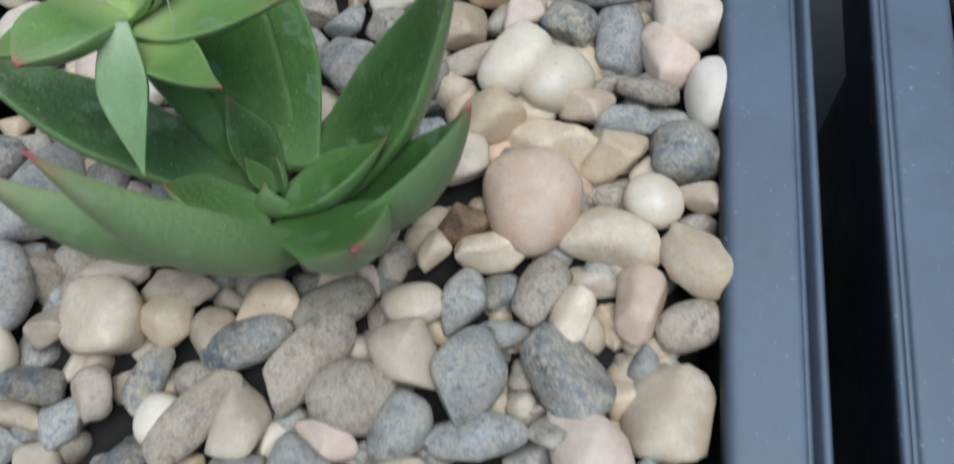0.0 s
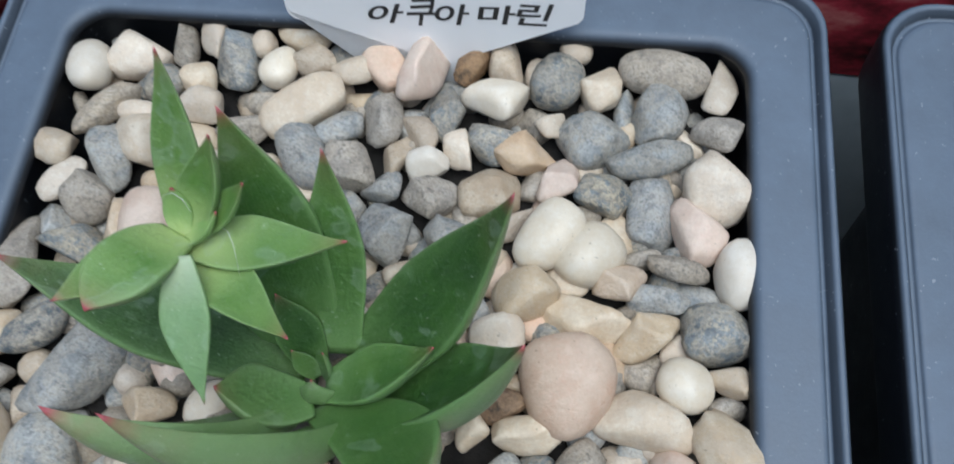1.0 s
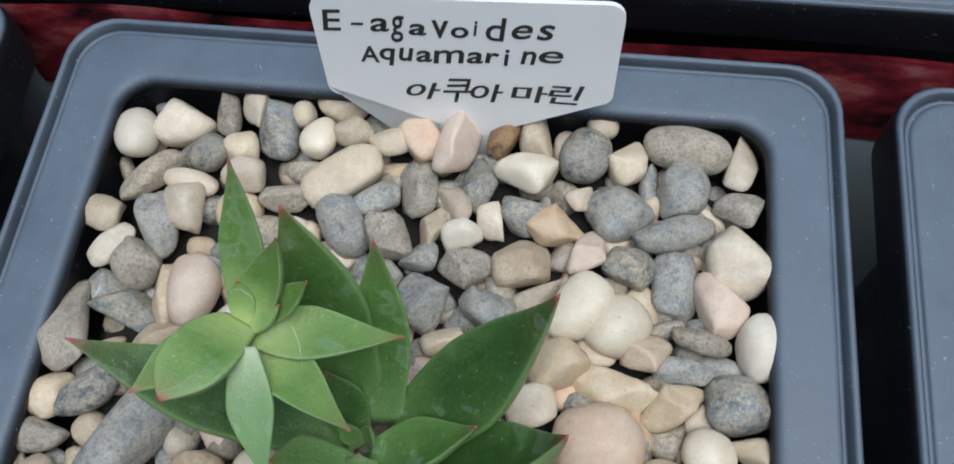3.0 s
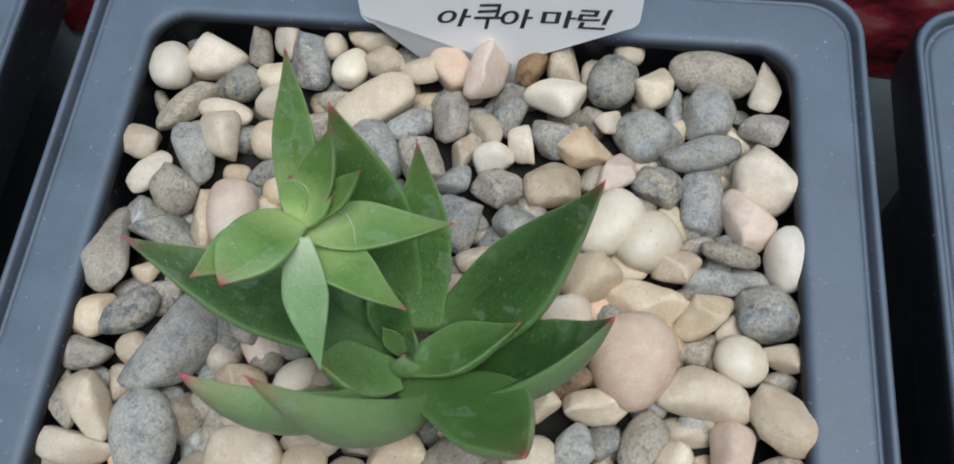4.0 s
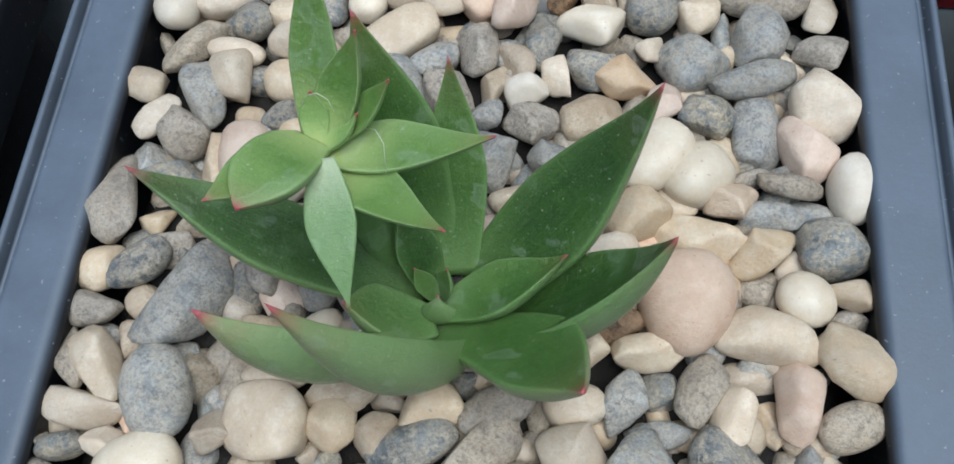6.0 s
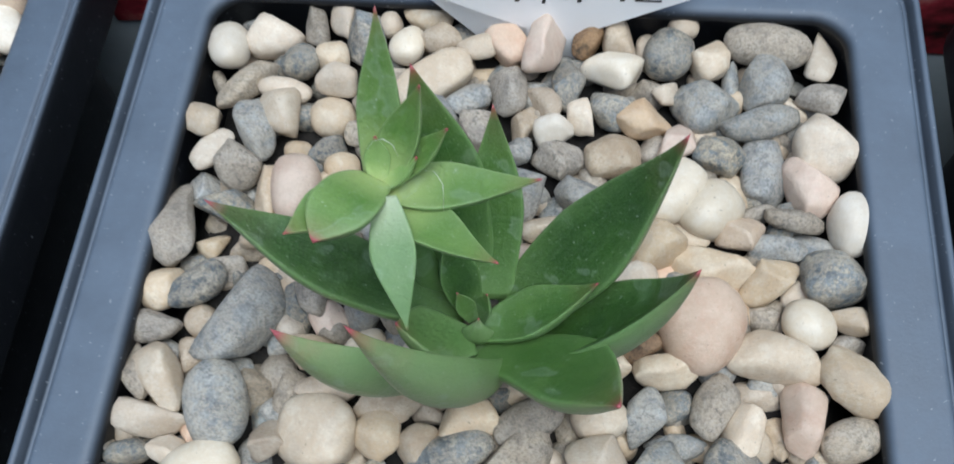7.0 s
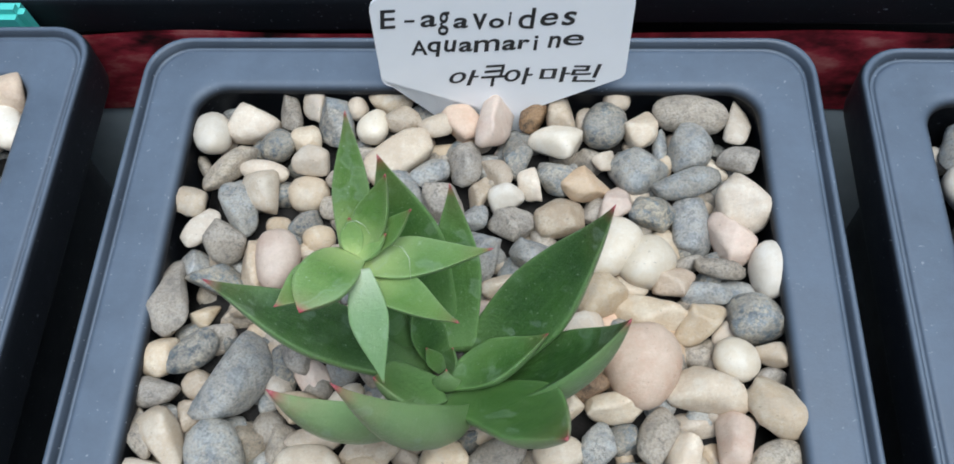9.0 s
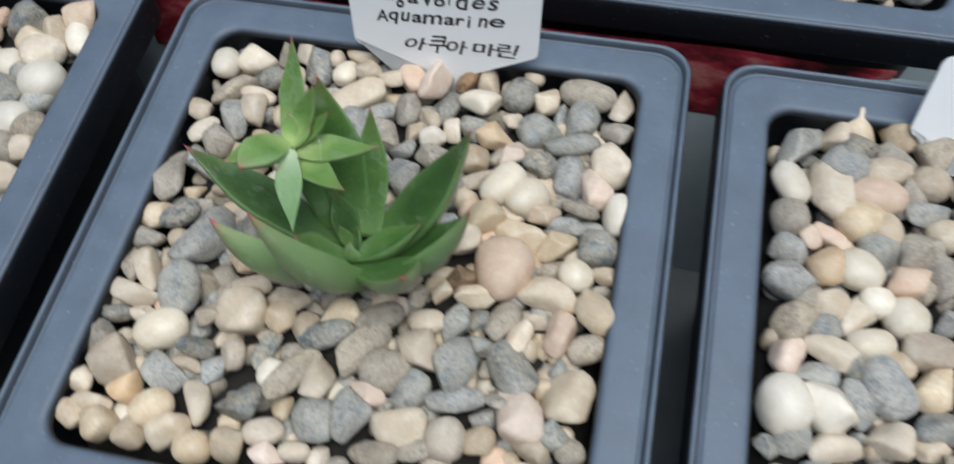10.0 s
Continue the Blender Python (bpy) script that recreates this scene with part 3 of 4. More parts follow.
pebble(17.7, -6.1, 6.5, 3.7, 26, 'o!'); pebble(21.4, -9.2, 8.1, 4.4, 1, 'c!'); pebble(25.6, -3.5, 11.2, 10.2, 102, 'k.')
pebble(19.5, -3.6, 3.0, 2.6, 11, 'b', 1); pebble(22.8, -13.1, 5.0, 4.2, 15, 'd', 1); pebble(26.9, -12.9, 8.0, 4.5, 60, 'r!')
pebble(34.3, -6.6, 10.5, 5.9, 170, 'c.'); pebble(38.5, -2.1, 6.3, 5.6, 155, 'w'); pebble(43.6, -1.5, 4.4, 3.7, 18, 'c!')
pebble(43.4, -4.0, 4.2, 2.6, 8, 'r', 1); pebble(33.8, 3.4, 8.3, 4.6, 41, 'c!'); pebble(34.2, -0.9, 5.5, 4.8, 17, 'r', 1)
pebble(43.2, -9.0, 8.9, 6.9, 127, 'c!'); pebble(33.1, -10.4, 7.0, 4.3, 8, 'b', 1); pebble(37.5, -13.6, 8.8, 5.9, 102, 'k!')
pebble(30.3, -15.6, 6.3, 4.4, 74, 'c'); pebble(35.0, -15.9, 6.2, 4.8, 14, 'b', 1); pebble(42.5, -15.8, 6.9, 4.7, 27, 'r')
pebble(22.8, -18.2, 7.0, 3.1, 6, 'g', 1); pebble(-23.4, -3.0, 5.4, 4.3, 113, 'r!'); pebble(-26.0, -4.8, 7.9, 3.9, 92, 'd', 1)
pebble(-22.8, -10.5, 6.4, 4.2, 2, 'b!'); pebble(-34.2, 4.2, 4.8, 4.1, 177, 'r', 1); pebble(-29.8, 1.1, 4.8, 3.2, 2, 'b', 1)
pebble(-26.3, -27.8, 7.3, 4.0, 176, 'd'); pebble(-18.6, -28.3, 5.6, 4.8, 95, 'b!'); pebble(-13.5, -26.2, 8.0, 4.1, 85, 'd')
pebble(-8.8, -25.8, 5.1, 4.3, 169, 'r', 1); pebble(-11.1, -30.4, 5.4, 4.7, 87, 'w'); pebble(-7.3, -29.8, 11.5, 4.8, 56, 'r.')
pebble(-2.5, -29.3, 8.6, 5.4, 95, 'c!'); pebble(-3.8, -21.3, 10.1, 5.0, 25, 'd.'); pebble(4.0, -22.1, 12.6, 5.7, 47, 'r!')
pebble(14.3, -21.2, 9.1, 6.7, 160, 'c!'); pebble(8.6, -26.1, 9.1, 7.3, 0, 'r'); pebble(20.8, -23.0, 8.7, 7.5, 43, 'g!')
pebble(14.1, -29.1, 7.3, 5.4, 66, 'g'); pebble(6.5, -30.9, 6.9, 4.1, 170, 'k!'); pebble(21.7, -29.0, 10.4, 4.7, 10, 'g!')
pebble(2.0, -28.9, 3.8, 3.4, 167, 'g', 1); pebble(30.3, -22.0, 11.1, 7.0, 129, 'd!'); pebble(26.3, -21.7, 4.3, 3.7, 6, 'r', 1)
pebble(26.8, -25.5, 3.8, 2.5, 6, 'r', 1); pebble(37.0, -21.1, 5.1, 4.2, 29, 'b', 1); pebble(40.5, -25.0, 9.8, 8.0, 75, 'c.')
pebble(31.3, -28.6, 9.0, 4.8, 6, 'r!'); pebble(35.4, -27.2, 3.5, 2.9, 11, 'c', 1); pebble(-21.5, -31.1, 6.5, 4.0, 78, 'g')
pebble(-23.9, -30.8, 3.2, 2.4, 171, 'r', 1); pebble(22.5, -18.1, 6.3, 3.3, 5, 'r', 1); pebble(-44.5, -29.5, 6.7, 5.8, 143, 'r!')
pebble(-39.0, -34.2, 8.2, 7.9, 142, 'b'); pebble(-44.4, -37.4, 5.4, 4.5, 164, 'c'); pebble(-43.3, -43.6, 5.3, 4.4, 150, 'b')
pebble(-40.9, -41.2, 8.0, 4.5, 18, 'c'); pebble(-35.5, -37.7, 5.8, 5.3, 42, 'p'); pebble(-37.8, -44.2, 6.2, 5.8, 32, 'c')
pebble(-31.9, -44.8, 5.5, 5.2, 166, 'b'); pebble(-29.5, -40.1, 7.4, 5.8, 42, 'c'); pebble(-25.9, -42.9, 7.4, 6.4, 57, 'c')
pebble(-33.3, -26.1, 9.4, 7.0, 31, 'w'); pebble(-27.1, -31.3, 7.5, 2.9, 175, 'b'); pebble(-29.5, -34.1, 7.8, 6.0, 165, 'g')
pebble(-22.2, -37.4, 8.4, 4.4, 122, 'c'); pebble(-15.1, -36.0, 8.8, 6.8, 3, 'd'); pebble(-20.3, -45.3, 6.3, 5.5, 12, 'c')
pebble(-14.3, -43.8, 6.2, 5.4, 166, 'b'); pebble(-9.1, -40.4, 7.1, 4.5, 18, 'b'); pebble(-7.4, -43.8, 6.1, 3.9, 7, 'k')
pebble(-1.6, -36.8, 8.1, 6.6, 104, 'g'); pebble(4.7, -35.4, 8.6, 7.3, 77, 'g'); pebble(13.3, -35.3, 9.6, 7.0, 13, 'c.')
pebble(10.3, -40.7, 8.1, 4.5, 10, 'r'); pebble(21.6, -35.8, 7.1, 6.5, 95, 'b'); pebble(27.1, -34.9, 5.3, 4.7, 10, 'b')
pebble(32.3, -30.1, 11.1, 7.9, 141, 'k!'); pebble(35.8, -35.0, 6.0, 4.9, 13, 'b'); pebble(16.6, -38.8, 6.1, 3.9, 10, 'r')
pebble(39.3, -31.8, 5.6, 4.9, 16, 'g'); pebble(42.2, -34.1, 5.0, 4.1, 15, 'r'); pebble(-3.0, -42.6, 5.3, 3.3, 8, 'c')
fill(*HERE, seed=3, sizes=(3.8, 6.5), room=0.50, reach=43.5, low=1)

gravel(*EAST, "pale mixed pebbles filling a neighbouring square pot")
pebble(88.9, 39.5, 7.0, 7.3, 163, 'c'); pebble(96.4, 39.7, 7.8, 8.0, 3, 'b'); pebble(77.9, 33.5, 13.9, 6.7, 68, 'g')
pebble(83.9, 37.0, 5.5, 6.3, 9, 'c'); pebble(87.7, 33.1, 7.0, 8.5, 151, 'd'); pebble(95.6, 33.9, 8.5, 4.4, 163, 'r')
pebble(102.3, 36.0, 10.9, 6.8, 108, 'r'); pebble(75.7, 24.3, 9.2, 6.0, 118, 'w'); pebble(83.1, 22.8, 13.1, 7.6, 86, 'c')
pebble(81.2, 27.3, 6.7, 4.1, 90, 'r'); pebble(85.6, 29.5, 7.9, 7.4, 139, 'g'); pebble(93.3, 29.6, 9.2, 6.0, 19, 'b')
pebble(91.6, 24.1, 10.2, 7.3, 0, 'k'); pebble(101.5, 29.0, 7.1, 6.8, 157, 'b'); pebble(97.5, 24.9, 7.6, 5.5, 96, 'r')
pebble(75.9, 16.9, 6.8, 7.3, 10, 'r'); pebble(88.2, 18.1, 9.2, 7.2, 42, 'c'); pebble(93.0, 17.0, 5.7, 6.9, 11, 'c')
pebble(101.1, 21.4, 8.6, 5.4, 16, 'g'); pebble(84.1, 14.0, 8.9, 3.8, 153, 'k'); pebble(103.0, 17.5, 5.6, 6.0, 11, 'c')
pebble(76.1, 10.4, 6.8, 6.0, 179, 'g'); pebble(82.6, 7.2, 6.7, 7.8, 10, 'p!'); pebble(88.3, 7.7, 7.8, 7.3, 179, 'w')
pebble(91.3, 12.3, 8.0, 6.9, 165, 'g'); pebble(99.2, 13.1, 7.6, 7.6, 178, 'r'); pebble(96.4, 6.8, 6.7, 6.7, 172, 'k')
pebble(102.6, 9.4, 9.9, 5.2, 96, 'r'); pebble(76.3, 4.0, 8.2, 7.8, 143, 'g!'); pebble(82.8, 0.1, 8.1, 5.4, 2, 'c')
pebble(88.0, -1.3, 8.9, 5.0, 57, 'c!'); pebble(96.1, 0.0, 7.6, 7.6, 11, 'w'); pebble(91.2, 2.0, 6.0, 5.5, 10, 'w')
pebble(77.5, -3.8, 8.0, 6.6, 50, 'r'); pebble(82.0, -4.9, 7.0, 4.5, 31, 'g'); pebble(76.1, -10.6, 5.5, 6.7, 156, 'k')
pebble(83.1, -8.9, 9.5, 5.8, 168, 'c!'); pebble(90.1, -6.0, 7.9, 5.4, 12, 'w'); pebble(99.4, -6.0, 8.4, 6.2, 174, 'b')
pebble(80.7, -12.9, 7.8, 4.0, 5, 'g'); pebble(92.3, -13.3, 10.9, 7.6, 119, 'g'); pebble(99.5, -12.2, 8.2, 6.3, 92, 'c')
pebble(94.8, -9.1, 5.2, 4.6, 11, 'b'); pebble(75.8, -19.6, 10.0, 8.6, 102, 'w'); pebble(83.1, -18.2, 9.0, 9.0, 121, 'w!')
pebble(88.2, -16.7, 8.9, 4.8, 104, 'g'); pebble(100.7, -18.9, 7.5, 6.0, 175, 'g'); pebble(92.7, -22.0, 6.6, 6.7, 170, 'c')
pebble(77.4, -25.3, 6.2, 5.3, 11, 'g'); pebble(84.1, -25.1, 8.5, 4.7, 11, 'c'); pebble(73.7, -27.1, 4.5, 4.1, 11, 'g')
pebble(99.1, -22.4, 5.9, 4.1, 11, 'c'); pebble(98.3, 5.1, 5.4, 5.2, 10, 'r'); pebble(79.6, 1.3, 5.6, 5.0, 10, 'r')
pebble(87.0, -10.6, 5.3, 4.6, 10, 'd')
fill(*EAST, seed=4)

gravel(*WEST, "pale cream and grey pebbles in a neighbouring pot")
pebble(-79.5, 40.9, 7.9, 7.2, 5, 'p'); pebble(-83.5, 35.6, 12.9, 6.2, 121, 'c'); pebble(-77.9, 35.4, 9.3, 5.2, 119, 'w')
pebble(-91.9, 38.4, 8.6, 8.3, 47, 'd'); pebble(-88.3, 34.1, 6.8, 6.4, 6, 'c'); pebble(-83.6, 30.3, 9.1, 8.3, 32, 'c')
pebble(-90.5, 25.6, 8.0, 7.3, 6, 'w'); pebble(-85.5, 24.1, 5.9, 5.5, 6, 'g'); pebble(-80.6, 22.9, 9.5, 9.0, 59, 'w')
pebble(-87.2, 19.2, 8.9, 7.6, 167, 'd'); pebble(-80.2, 18.7, 6.9, 5.6, 45, 'g'); pebble(-83.7, 12.5, 9.6, 8.0, 7, 'w')
pebble(-77.9, 11.3, 7.6, 6.4, 6, 'r'); pebble(-81.3, 5.3, 7.3, 7.1, 7, 'r'); pebble(-77.1, 6.4, 5.5, 5.5, 7, 'c')
pebble(-78.5, -1.5, 8.4, 6.6, 7, 'c')
fill(*WEST, seed=5)

gravel(*NORTH_E, "pale pebbles in the pot of the row behind")
fill(*NORTH_E, seed=6)
gravel(*NORTH_W, "mixed pebbles in another pot of the row behind")
fill(*NORTH_W, seed=8)


# ---- the succulent ----
def leaf_bm(base, tip, width, bend, hint, thick=0.6, cup=0.2, widest=0.5, foot=0.55, sharp=1.6, sway=0.0):
    """A thick boat-shaped leaf from its foot to its pointed tip, in millimetres; hint: where its upper face looks."""
    base, tip, hint = Vector(base) / 1000, Vector(tip) / 1000, Vector(hint).normalized()
    width /= 1000
    run = tip - base
    side = run.cross(hint).normalized()
    n0 = side.cross(run).normalized()
    ctrl = base + run * 0.5 - n0 * bend * run.length * 2 + side * sway * run.length * 2
    bm = bmesh.new()
    al = bm.verts.layers.float.new("along")
    ac = bm.verts.layers.float.new("across")
    un = bm.verts.layers.float.new("under")
    N, M = 30, 24
    rings = []
    for i in range(N):
        u = (i / N) ** 0.95
        p = base * (1 - u) ** 2 + ctrl * 2 * u * (1 - u) + tip * u * u
        t = ((ctrl - base) * (1 - u) + (tip - ctrl) * u).normalized()
        n = side.cross(t).normalized()
        if u < widest:
            k = u / widest
            f = foot + (1 - foot) * math.sin(k * math.pi / 2)
        else:
            k = (u - widest) / (1 - widest)
            f = 1 - k ** sharp
            f = f * (1 - 0.42 * k ** 2.2)
        half = max(width / 2 * f, 0.00016)
        th = max(thick * width / 2 * (f ** 0.7) * (1 - 0.35 * u), 0.00016)
        wob = 0.03 * noise.noise(Vector((u * 3, base.x * 900, tip.y * 900)))
        row = []
        for j in range(M):
            a = 2 * math.pi * j / M
            cx, sy = math.cos(a), math.sin(a)
            lift = cup * half * cx * cx
            cx = math.copysign(abs(cx) ** 0.8, cx)
            yy = sy * th * (0.45 if sy > 0 else 1.0) + 0.10 * th * abs(cx) ** 4
            v = bm.verts.new(p + side * (cx * half + wob * width) + n * (yy + lift))
            v[al], v[ac], v[un] = u, abs(cx), min(max(0.5 - 1.2 * sy, 0.0), 1.0)
            row.append(v)
        rings.append(row)
    skin(bm, rings, cap_first=True)
    end = bm.verts.new(tip)
    end[al], end[ac] = 1.0, 0.0
    last = rings[-1]
    for j in range(M):
        bm.faces.new((last[j], last[(j + 1) % M], end))
    bmesh.ops.recalc_face_normals(bm, faces=bm.faces)
    return bm


def tube(points, radii, sides=12):
    bm = bmesh.new()
    rows = []
    pts = [Vector(p) / 1000 for p in points]
    for i, p in enumerate(pts):
        t = (pts[min(i + 1, len(pts) - 1)] - pts[max(i - 1, 0)]).normalized()
        a = t.orthogonal().normalized()
        b = t.cross(a)
        rows.append([bm.verts.new(p + (a * math.cos(2 * math.pi * k / sides) + b * math.sin(2 * math.pi * k / sides)) * radii[i] / 1000) for k in range(sides)])
    skin(bm, rows, True, True)
    bmesh.ops.recalc_face_normals(bm, faces=bm.faces)
    return bm


plant = new("succulent")
plant.location = (0, 0, 0)
tagged(plant, "green two-headed succulent with red leaf points in pebbles", "succulent")
B = (-2.0, -7.0)
low_rosette = part("rosette", tube([(B[0], B[1], 78), (B[0], B[1], 82), (B[0], B[1], 84), (B[0], B[1], 85.5)], [3.5, 3.6, 2.4, 0.5]), LEAF, plant, "open lower rosette of dark green leaves")
high_rosette = part("rosette", tube([(-5, -3, 80), (-8, -1.0, 92), (-11, 1.2, 101), (-12.0, 1.6, 107)], [2.4, 2.0, 1.8, 1.4]), MIDDLE, plant, "raised younger rosette of pale green leaves")


def leaf(parent, mat, base, tip, width, bend, hint, **more):
    return part("leaf", leaf_bm(base, tip, width, bend, hint, **more), mat, parent)


# lower rosette
leaf(low_rosette, MIDDLE, (-3.1, -2.1, 89.1), (-9.0, 12.8, 115.8), 10.0, 0.05, (3, -16, 14))
leaf(low_rosette, MIDDLE, (0.3, -2.7, 89.4), (-0.9, 12.9, 108.8), 6.6, 0.04, (0, -16, 12))
leaf(low_rosette, LEAF, (2.2, -4.6, 88.5), (18.9, 6.5, 115.7), 10.4, 0.07, (-18, -10, 16), foot=0.72, widest=0.42, sharp=1.45)
leaf(low_rosette, LEAF, (2.4, -8.4, 88.0), (20.8, -5.3, 110.6), 9.4, 0.10, (-14, 7, 9.5), cup=0.45, thick=0.7, widest=0.48)
leaf(low_rosette, MIDDLE, (-0.7, -7.3, 90.2), (11.8, -4.0, 101.0), 6.6, 0.07, (-6, 2, 10), cup=0.4, widest=0.42, sharp=1.4)
leaf(low_rosette, MIDDLE, (-2.0, -9.0, 88.6), (13.3, -19.4, 112.0), 9.8, 0.07, (-6, 10, 15), foot=0.36, sharp=1.8, widest=0.56, thick=0.65, sway=-0.09)
leaf(low_rosette, OUTER, (0.6, -11.2, 88.8), (-10.8, -15.6, 118.4), 7.7, 0.10, (-3, 12, 1.6), cup=0.35, thick=0.8, sharp=1.7, widest=0.42)
leaf(low_rosette, OUTER, (-4.6, -9.0, 88.5), (-19.2, -14.8, 112.3), 8.0, 0.13, (-2, 12, 3), cup=0.4, thick=0.75, sharp=2.2)
leaf(low_rosette, LEAF, (-4.1, -5.1, 88.8), (-29.5, -1.2, 110.2), 9.0, 0.05, (12, 4, 18))
leaf(low_rosette, HEART, (-2.2, -8.9, 90.7), (-10.0, -9.6, 99.2), 7.4, 0.08, (3, 5, 12), sharp=2.2, thick=0.6)
leaf(low_rosette, LEAF, (-2.6, -4.6, 89.3), (-5.7, 0.5, 99.3), 5.0, 0.03, (6, -6, 8))
leaf(low_rosette, HEART, (-2.2, -5.9, 90.0), (-4.0, -4.5, 95.6), 2.4, 0.03, (1, -2, 3))
leaf(low_rosette, HEART, (-1.6, -8.0, 90.2), (-1.2, -7.4, 96.0), 3.8, 0.08, (0, 6, 1), widest=0.3, sharp=1.3, foot=0.8)
leaf(low_rosette, HEART, (-1.5, -5.8, 90.0), (-0.5, -4.6, 96.2), 2.4, 0.03, (-2, -2, 3))
# raised rosette
leaf(high_rosette, YOUNG, (-11.8, 2.9, 108.5), (-11.2, 13.2, 124.3), 4.6, 0.04, (0, -10, 8), foot=0.7, widest=0.4)
leaf(high_rosette, YOUNG, (-11.1, 2.4, 110.1), (-6.9, 7.7, 120.0), 4.3, 0.08, (-3, -6, 6), cup=0.45, widest=0.42)
leaf(high_rosette, YOUNG, (-10.6, 2.6, 109.6), (-4.1, 4.7, 117.3), 2.9, 0.06, (-5, -3, 6))
leaf(high_rosette, YOUNG, (-10.8, 1.6, 109.4), (5.2, 1.1, 114.9), 5.5, 0.06, (-6, 1, 16), cup=0.35, foot=0.62, widest=0.36, sharp=1.35)
leaf(high_rosette, YOUNG, (-10.8, 0.8, 108.9), (1.8, -7.9, 115.1), 5.2, 0.06, (-2, 3, 14), cup=0.35, foot=0.62, widest=0.36, sharp=1.4)
leaf(high_rosette, SPOON, (-9.9, -0.9, 112.9), (-7.2, -12.6, 107.0), 4.6, -0.05, (0, -6, 14), foot=0.45, widest=0.42, sharp=1.3, thick=0.65)
leaf(high_rosette, YOUNG, (-12.0, 1.5, 110.4), (-15.6, -7.3, 115.6), 6.6, -0.10, (2, 3, 14), foot=0.60, sharp=3.4, widest=0.5, thick=0.75)
leaf(high_rosette, YOUNG, (-12.7, 1.6, 108.6), (-18.4, -6.9, 116.3), 5.2, -0.02, (4, 3, 14))
leaf(high_rosette, BUD, (-11.2, 1.6, 110.2), (-7.3, 3.2, 114.0), 2.8, 0.06, (-2, 0, 4))
leaf(high_rosette, BUD, (-11.6, 1.8, 110.1), (-11.7, 4.9, 114.6), 2.8, 0.10, (0, -3, 4), sharp=2.2)


HAIR = simple("fine white hair", (0.7, 0.7, 0.66), (0.8, 0.8, 0.76), 300, 0.6, 0.0)
for strand in (
    [(-12.2, 3.3, 114.6), (-11.5, 3.7, 115.7), (-10.4, 3.6, 116.4), (-9.4, 3.1, 116.3), (-8.9, 2.4, 115.4)],
    [(-6.3, 1.6, 114.2), (-5.1, 0.8, 115.6), (-4.1, -0.7, 116.0), (-4.1, -2.3, 113.5)],
):
    part("hair", tube(strand, [0.022] * len(strand), 6), HAIR, high_rosette, "thin white hair")


# ---- name tags ----
def tag_body(low_left=-19.4, low_right=20.2, drop=6.4):
    """A flat plant tag: broad head with round corners, shoulders running down to a narrow stake."""
    pts = []

    def arc(cx, cy, r, a0, a1):
        for k in range(6):
            a = radians(a0 + (a1 - a0) * k / 5)
            pts.append((cx + r * math.cos(a), cy + r * math.sin(a)))

    arc(18.2, 12.7, 2.2, 0, 90)
    arc(-17.4, 12.0, 2.2, 90, 180)
    arc(low_left + 2.0, -0.8, 2.0, 180, 235)
    arc(-2.6, -0.8 - drop, 1.2, 235, 180)
    pts.append((-3.0, -17.0))
    pts.append((0.5, -24.0))
    pts.append((4.0, -17.0))
    arc(4.4, -0.6 - drop, 1.2, 0, -55)
    arc(low_right - 2.0, 0.0, 2.0, -55, 0)
    bm = bmesh.new()
    front = [bm.verts.new((u / 1000, -0.0004, v / 1000)) for u, v in pts]
    rear = [bm.verts.new((u / 1000, 0.0004, v / 1000)) for u, v in pts]
    bm.faces.new(front)
    bm.faces.new(rear[::-1])
    for k in range(len(pts)):
        j = (k + 1) % len(pts)
        bm.faces.new((front[k], rear[k], rear[j], front[j]))
    bmesh.ops.recalc_face_normals(bm, faces=bm.faces)
    return bm


SLOPE = random.Random(21)


def glyph(parent, letter, u0, u1, v0, v1):
    """One handwritten letter on a tag, between the given sides in millimetres."""
    cu = bpy.data.curves.new("letter", "FONT")
    cu.body, cu.shear = letter, SLOPE.uniform(0.08, 0.22)
    wide = {"i": 0.16, "-": 0.25, "m": 0.8, "마": 0.9, "린": 0.85, "아": 0.9, "쿠": 0.85}.get(letter, 0.5)
    tall = {"E": 0.7, "A": 0.7, "d": 0.72, "g": 0.72, "q": 0.72, "i": 0.7, "-": 0.1}.get(letter, 0.9 if ord(letter) > 999 else 0.52)
    size = math.sqrt((u1 - u0) / wide * (v1 - v0) / tall)
    cu.offset = max(0.0, min(0.045, (0.48 / size - 0.075) / 2))
    tmp = bpy.data.objects.new("letter", cu)
    scene.collection.objects.link(tmp)
    dg = bpy.context.evaluated_depsgraph_get()
    me = bpy.data.meshes.new_from_object(tmp.evaluated_get(dg))
    bpy.data.objects.remove(tmp)
    xs = [w.co.x for w in me.vertices]
    ys = [w.co.y for w in me.vertices]
    x0, x1, y0, y1 = min(xs), max(xs), min(ys), max(ys)
    tilt = SLOPE.uniform(-0.05, 0.09)
    for w in me.vertices:
        a, b = (w.co.x - x0) / (x1 - x0), (w.co.y - y0) / (y1 - y0)
        w.co = ((u0 + a * (u1 - u0)) / 1000, -0.00048, (v0 + b * (v1 - v0) + (a - 0.5) * tilt * (u1 - u0)) / 1000)
    me.materials.clear()
    me.materials.append(INK)
    ob = new("letter", me)
    ob.parent = parent
    return ob


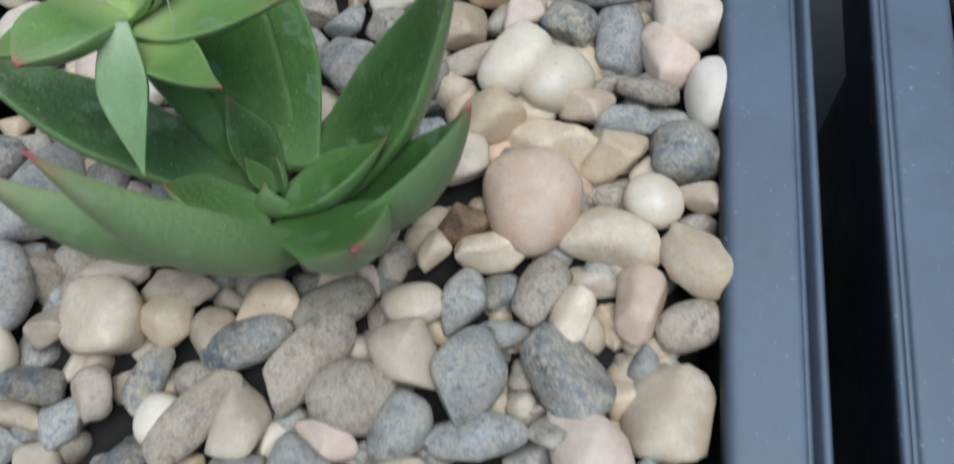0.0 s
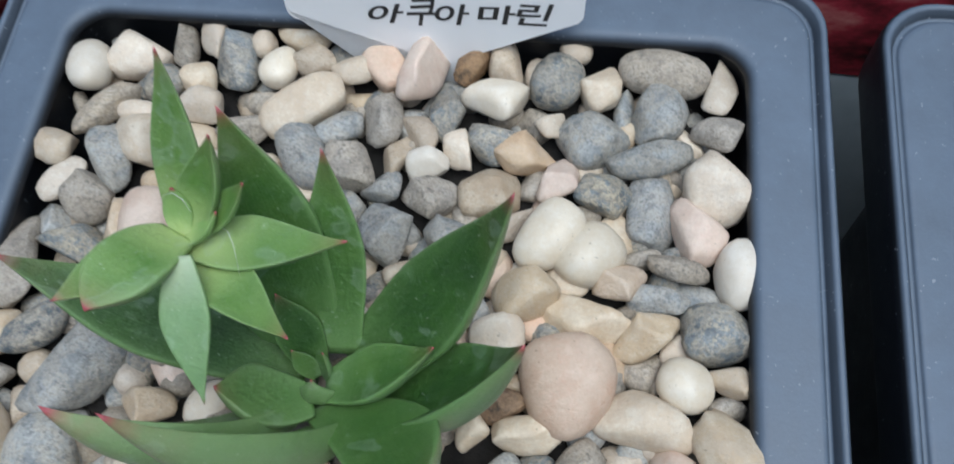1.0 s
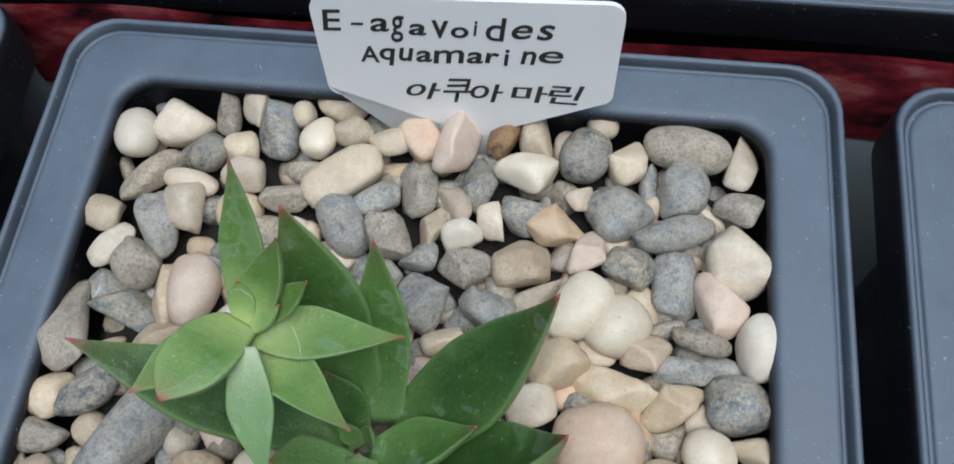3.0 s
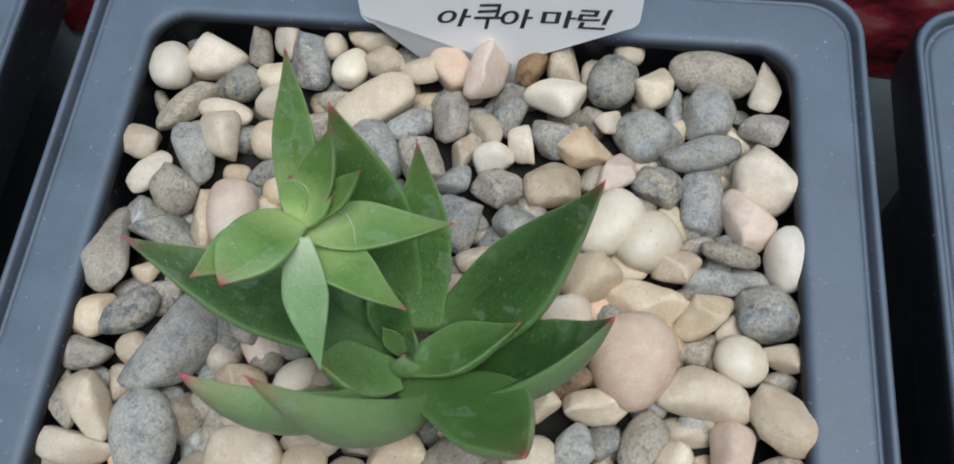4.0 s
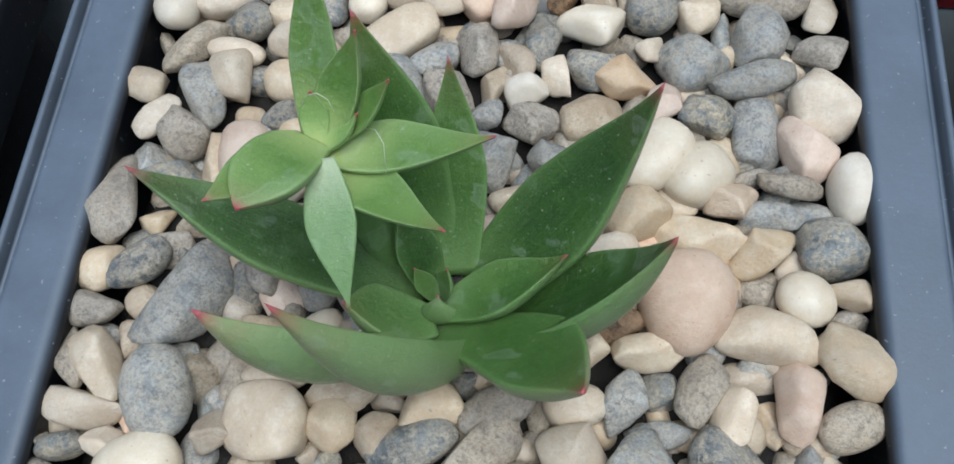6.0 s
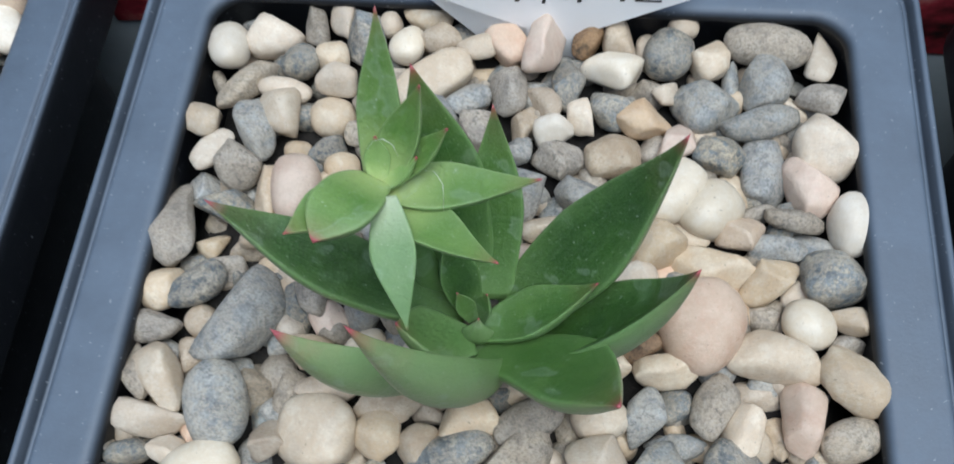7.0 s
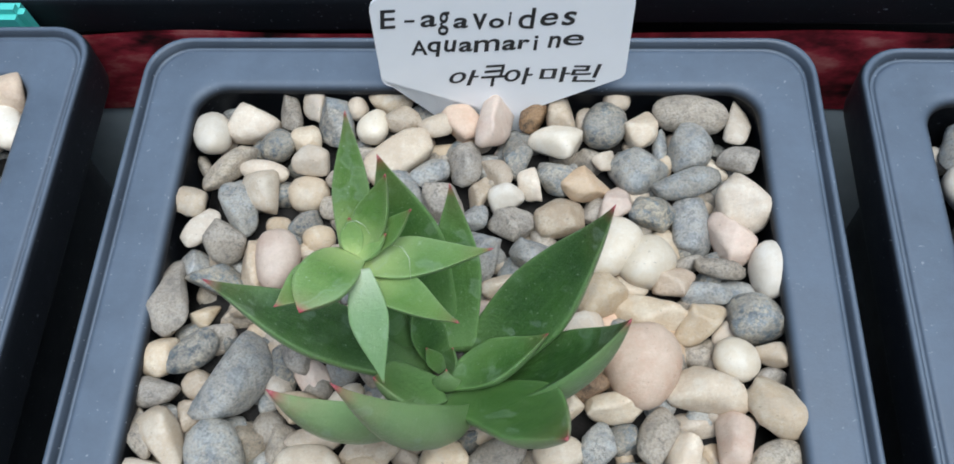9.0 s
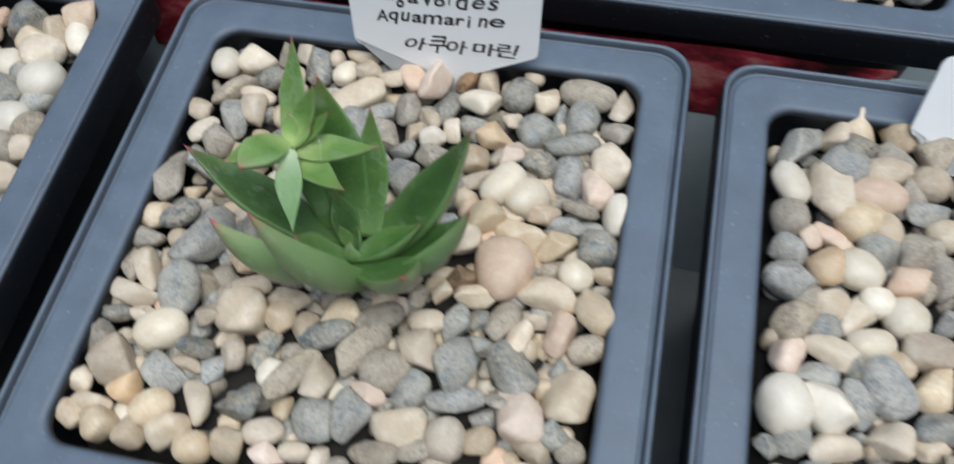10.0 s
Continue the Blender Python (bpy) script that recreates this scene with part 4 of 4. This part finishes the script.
def tag(x, y, z, lean, turn, label, drop=6.4):
    body = part("plant_tag", tag_body(drop=drop), TAG, smooth=False)
    body.matrix_world = pose(x, y, z, -lean, 0, turn) @ Matrix.Scale(0.967, 4)
    return tagged(body, label, "plant tag", "white plant tags")


name_tag = tag(0.0045, 0.0414, 0.0937, 14.0, 1.2, "white plastic plant tag with black handwriting standing in pebbles")
glyph(name_tag, 'E', -18.3, -15.6, 8.9, 12.3); glyph(name_tag, '-', -14.5, -12.8, 10.0, 10.4); glyph(name_tag, 'a', -12.0, -9.5, 9.1, 11.3)
glyph(name_tag, 'g', -9.4, -7.4, 7.5, 11.8); glyph(name_tag, 'a', -7.0, -4.7, 8.8, 10.7); glyph(name_tag, 'v', -3.9, -1.7, 8.5, 11.4)
glyph(name_tag, 'o', -1.5, 0.8, 8.7, 10.5); glyph(name_tag, 'i', 1.4, 2.0, 9.2, 11.6); glyph(name_tag, 'd', 3.0, 5.7, 8.5, 12.3)
glyph(name_tag, 'e', 6.3, 9.0, 9.0, 11.3); glyph(name_tag, 's', 9.5, 11.8, 9.0, 11.5)
glyph(name_tag, 'A', -14.0, -11.4, 3.8, 6.6); glyph(name_tag, 'q', -11.3, -9.1, 3.4, 6.4); glyph(name_tag, 'u', -8.7, -6.6, 4.3, 6.6)
glyph(name_tag, 'a', -6.4, -4.2, 4.3, 6.3); glyph(name_tag, 'm', -4.1, 0.1, 4.3, 6.6); glyph(name_tag, 'a', 0.4, 2.6, 4.5, 6.5)
glyph(name_tag, 'r', 2.8, 4.8, 4.7, 6.5); glyph(name_tag, 'i', 5.3, 6.1, 4.4, 7.2); glyph(name_tag, 'n', 7.5, 9.6, 4.8, 7.1)
glyph(name_tag, 'e', 9.9, 13.1, 5.2, 7.3)
glyph(name_tag, '아', -8.3, -3.4, -2.6, 0.5); glyph(name_tag, '쿠', -3.1, 1.0, -2.8, 1.6); glyph(name_tag, '아', 0.7, 5.3, -2.5, 0.9)
glyph(name_tag, '마', 6.3, 11.4, -2.1, 1.0); glyph(name_tag, '린', 11.4, 16.3, -2.1, 1.5)
back_tag = tag(0.1154, 0.0375, 0.0899, 27.0, -2.0, "blank white plastic plant tag leaning in pebbles")
back_tag.matrix_world = back_tag.matrix_world @ pose(0, 0, 0, 0, 4, 0)


# ---- behind the pots ----
def hanging(name, x0, x1, y, z0, z1, mat, sway, label, category, slant=0.0, lean=0.0):
    """A thin sheet hanging upright, softly creased."""
    bm = bmesh.new()
    nx, nz = 60, 10
    rows = []
    for side in (0, 1):
        grid = []
        for i in range(nx + 1):
            for k in range(nz + 1):
                zz = z0 + (z1 - z0) * k / nz
                xx = x0 + (x1 - x0 + slant * (zz - z1)) * i / nx
                d = sway * noise.noise(Vector((xx * 40, zz * 30, y * 99)))
                grid.append(bm.verts.new((xx + 0.002 * noise.noise(Vector((zz * 90, 3, i * 0.0))), y + lean * (zz - z1) + d + side * 0.0006, zz)))
        rows.append(grid)
    for side, grid in enumerate(rows):
        for i in range(nx):
            for k in range(nz):
                q = [grid[i * (nz + 1) + k], grid[(i + 1) * (nz + 1) + k], grid[(i + 1) * (nz + 1) + k + 1], grid[i * (nz + 1) + k + 1]]
                bm.faces.new(q if side == 0 else q[::-1])
    return tagged(part(name, bm, mat), label, category)


hanging("printed_cloth", -0.0775, 0.0975, 0.0572, 0.060, 0.0830, PRINT, 0.0012, "dark red flower-printed cloth strip hanging between pot rows", "cloth", 0.4)
hanging("plastic_sheet", -0.1500, 0.150, 0.0590, 0.000, 0.0670, FILM, 0.0012, "grey plastic film leaning upright behind the cloth", "plastic sheet", lean=0.20)
hanging("plastic_sheet", 0.0925, 0.160, 0.0570, 0.040, 0.0808, CLEAR, 0.0018, "pale creased plastic film beside the printed cloth", "plastic sheet", lean=0.15)
bm = bmesh.new()
box(bm, -0.2100, -0.0785, 0.0545, 0.0582, 0.0720, 0.0915)
box(bm, -0.2100, -0.1900, 0.0545, 0.0582, 0.0, 0.0735)
bmesh.ops.bevel(bm, geom=bm.edges[:], offset=0.0012, segments=2, affect="EDGES")
tagged(part("mint_crate", bm, MINT, smooth=False), "mint green plastic crate edge behind the pots", "crate")
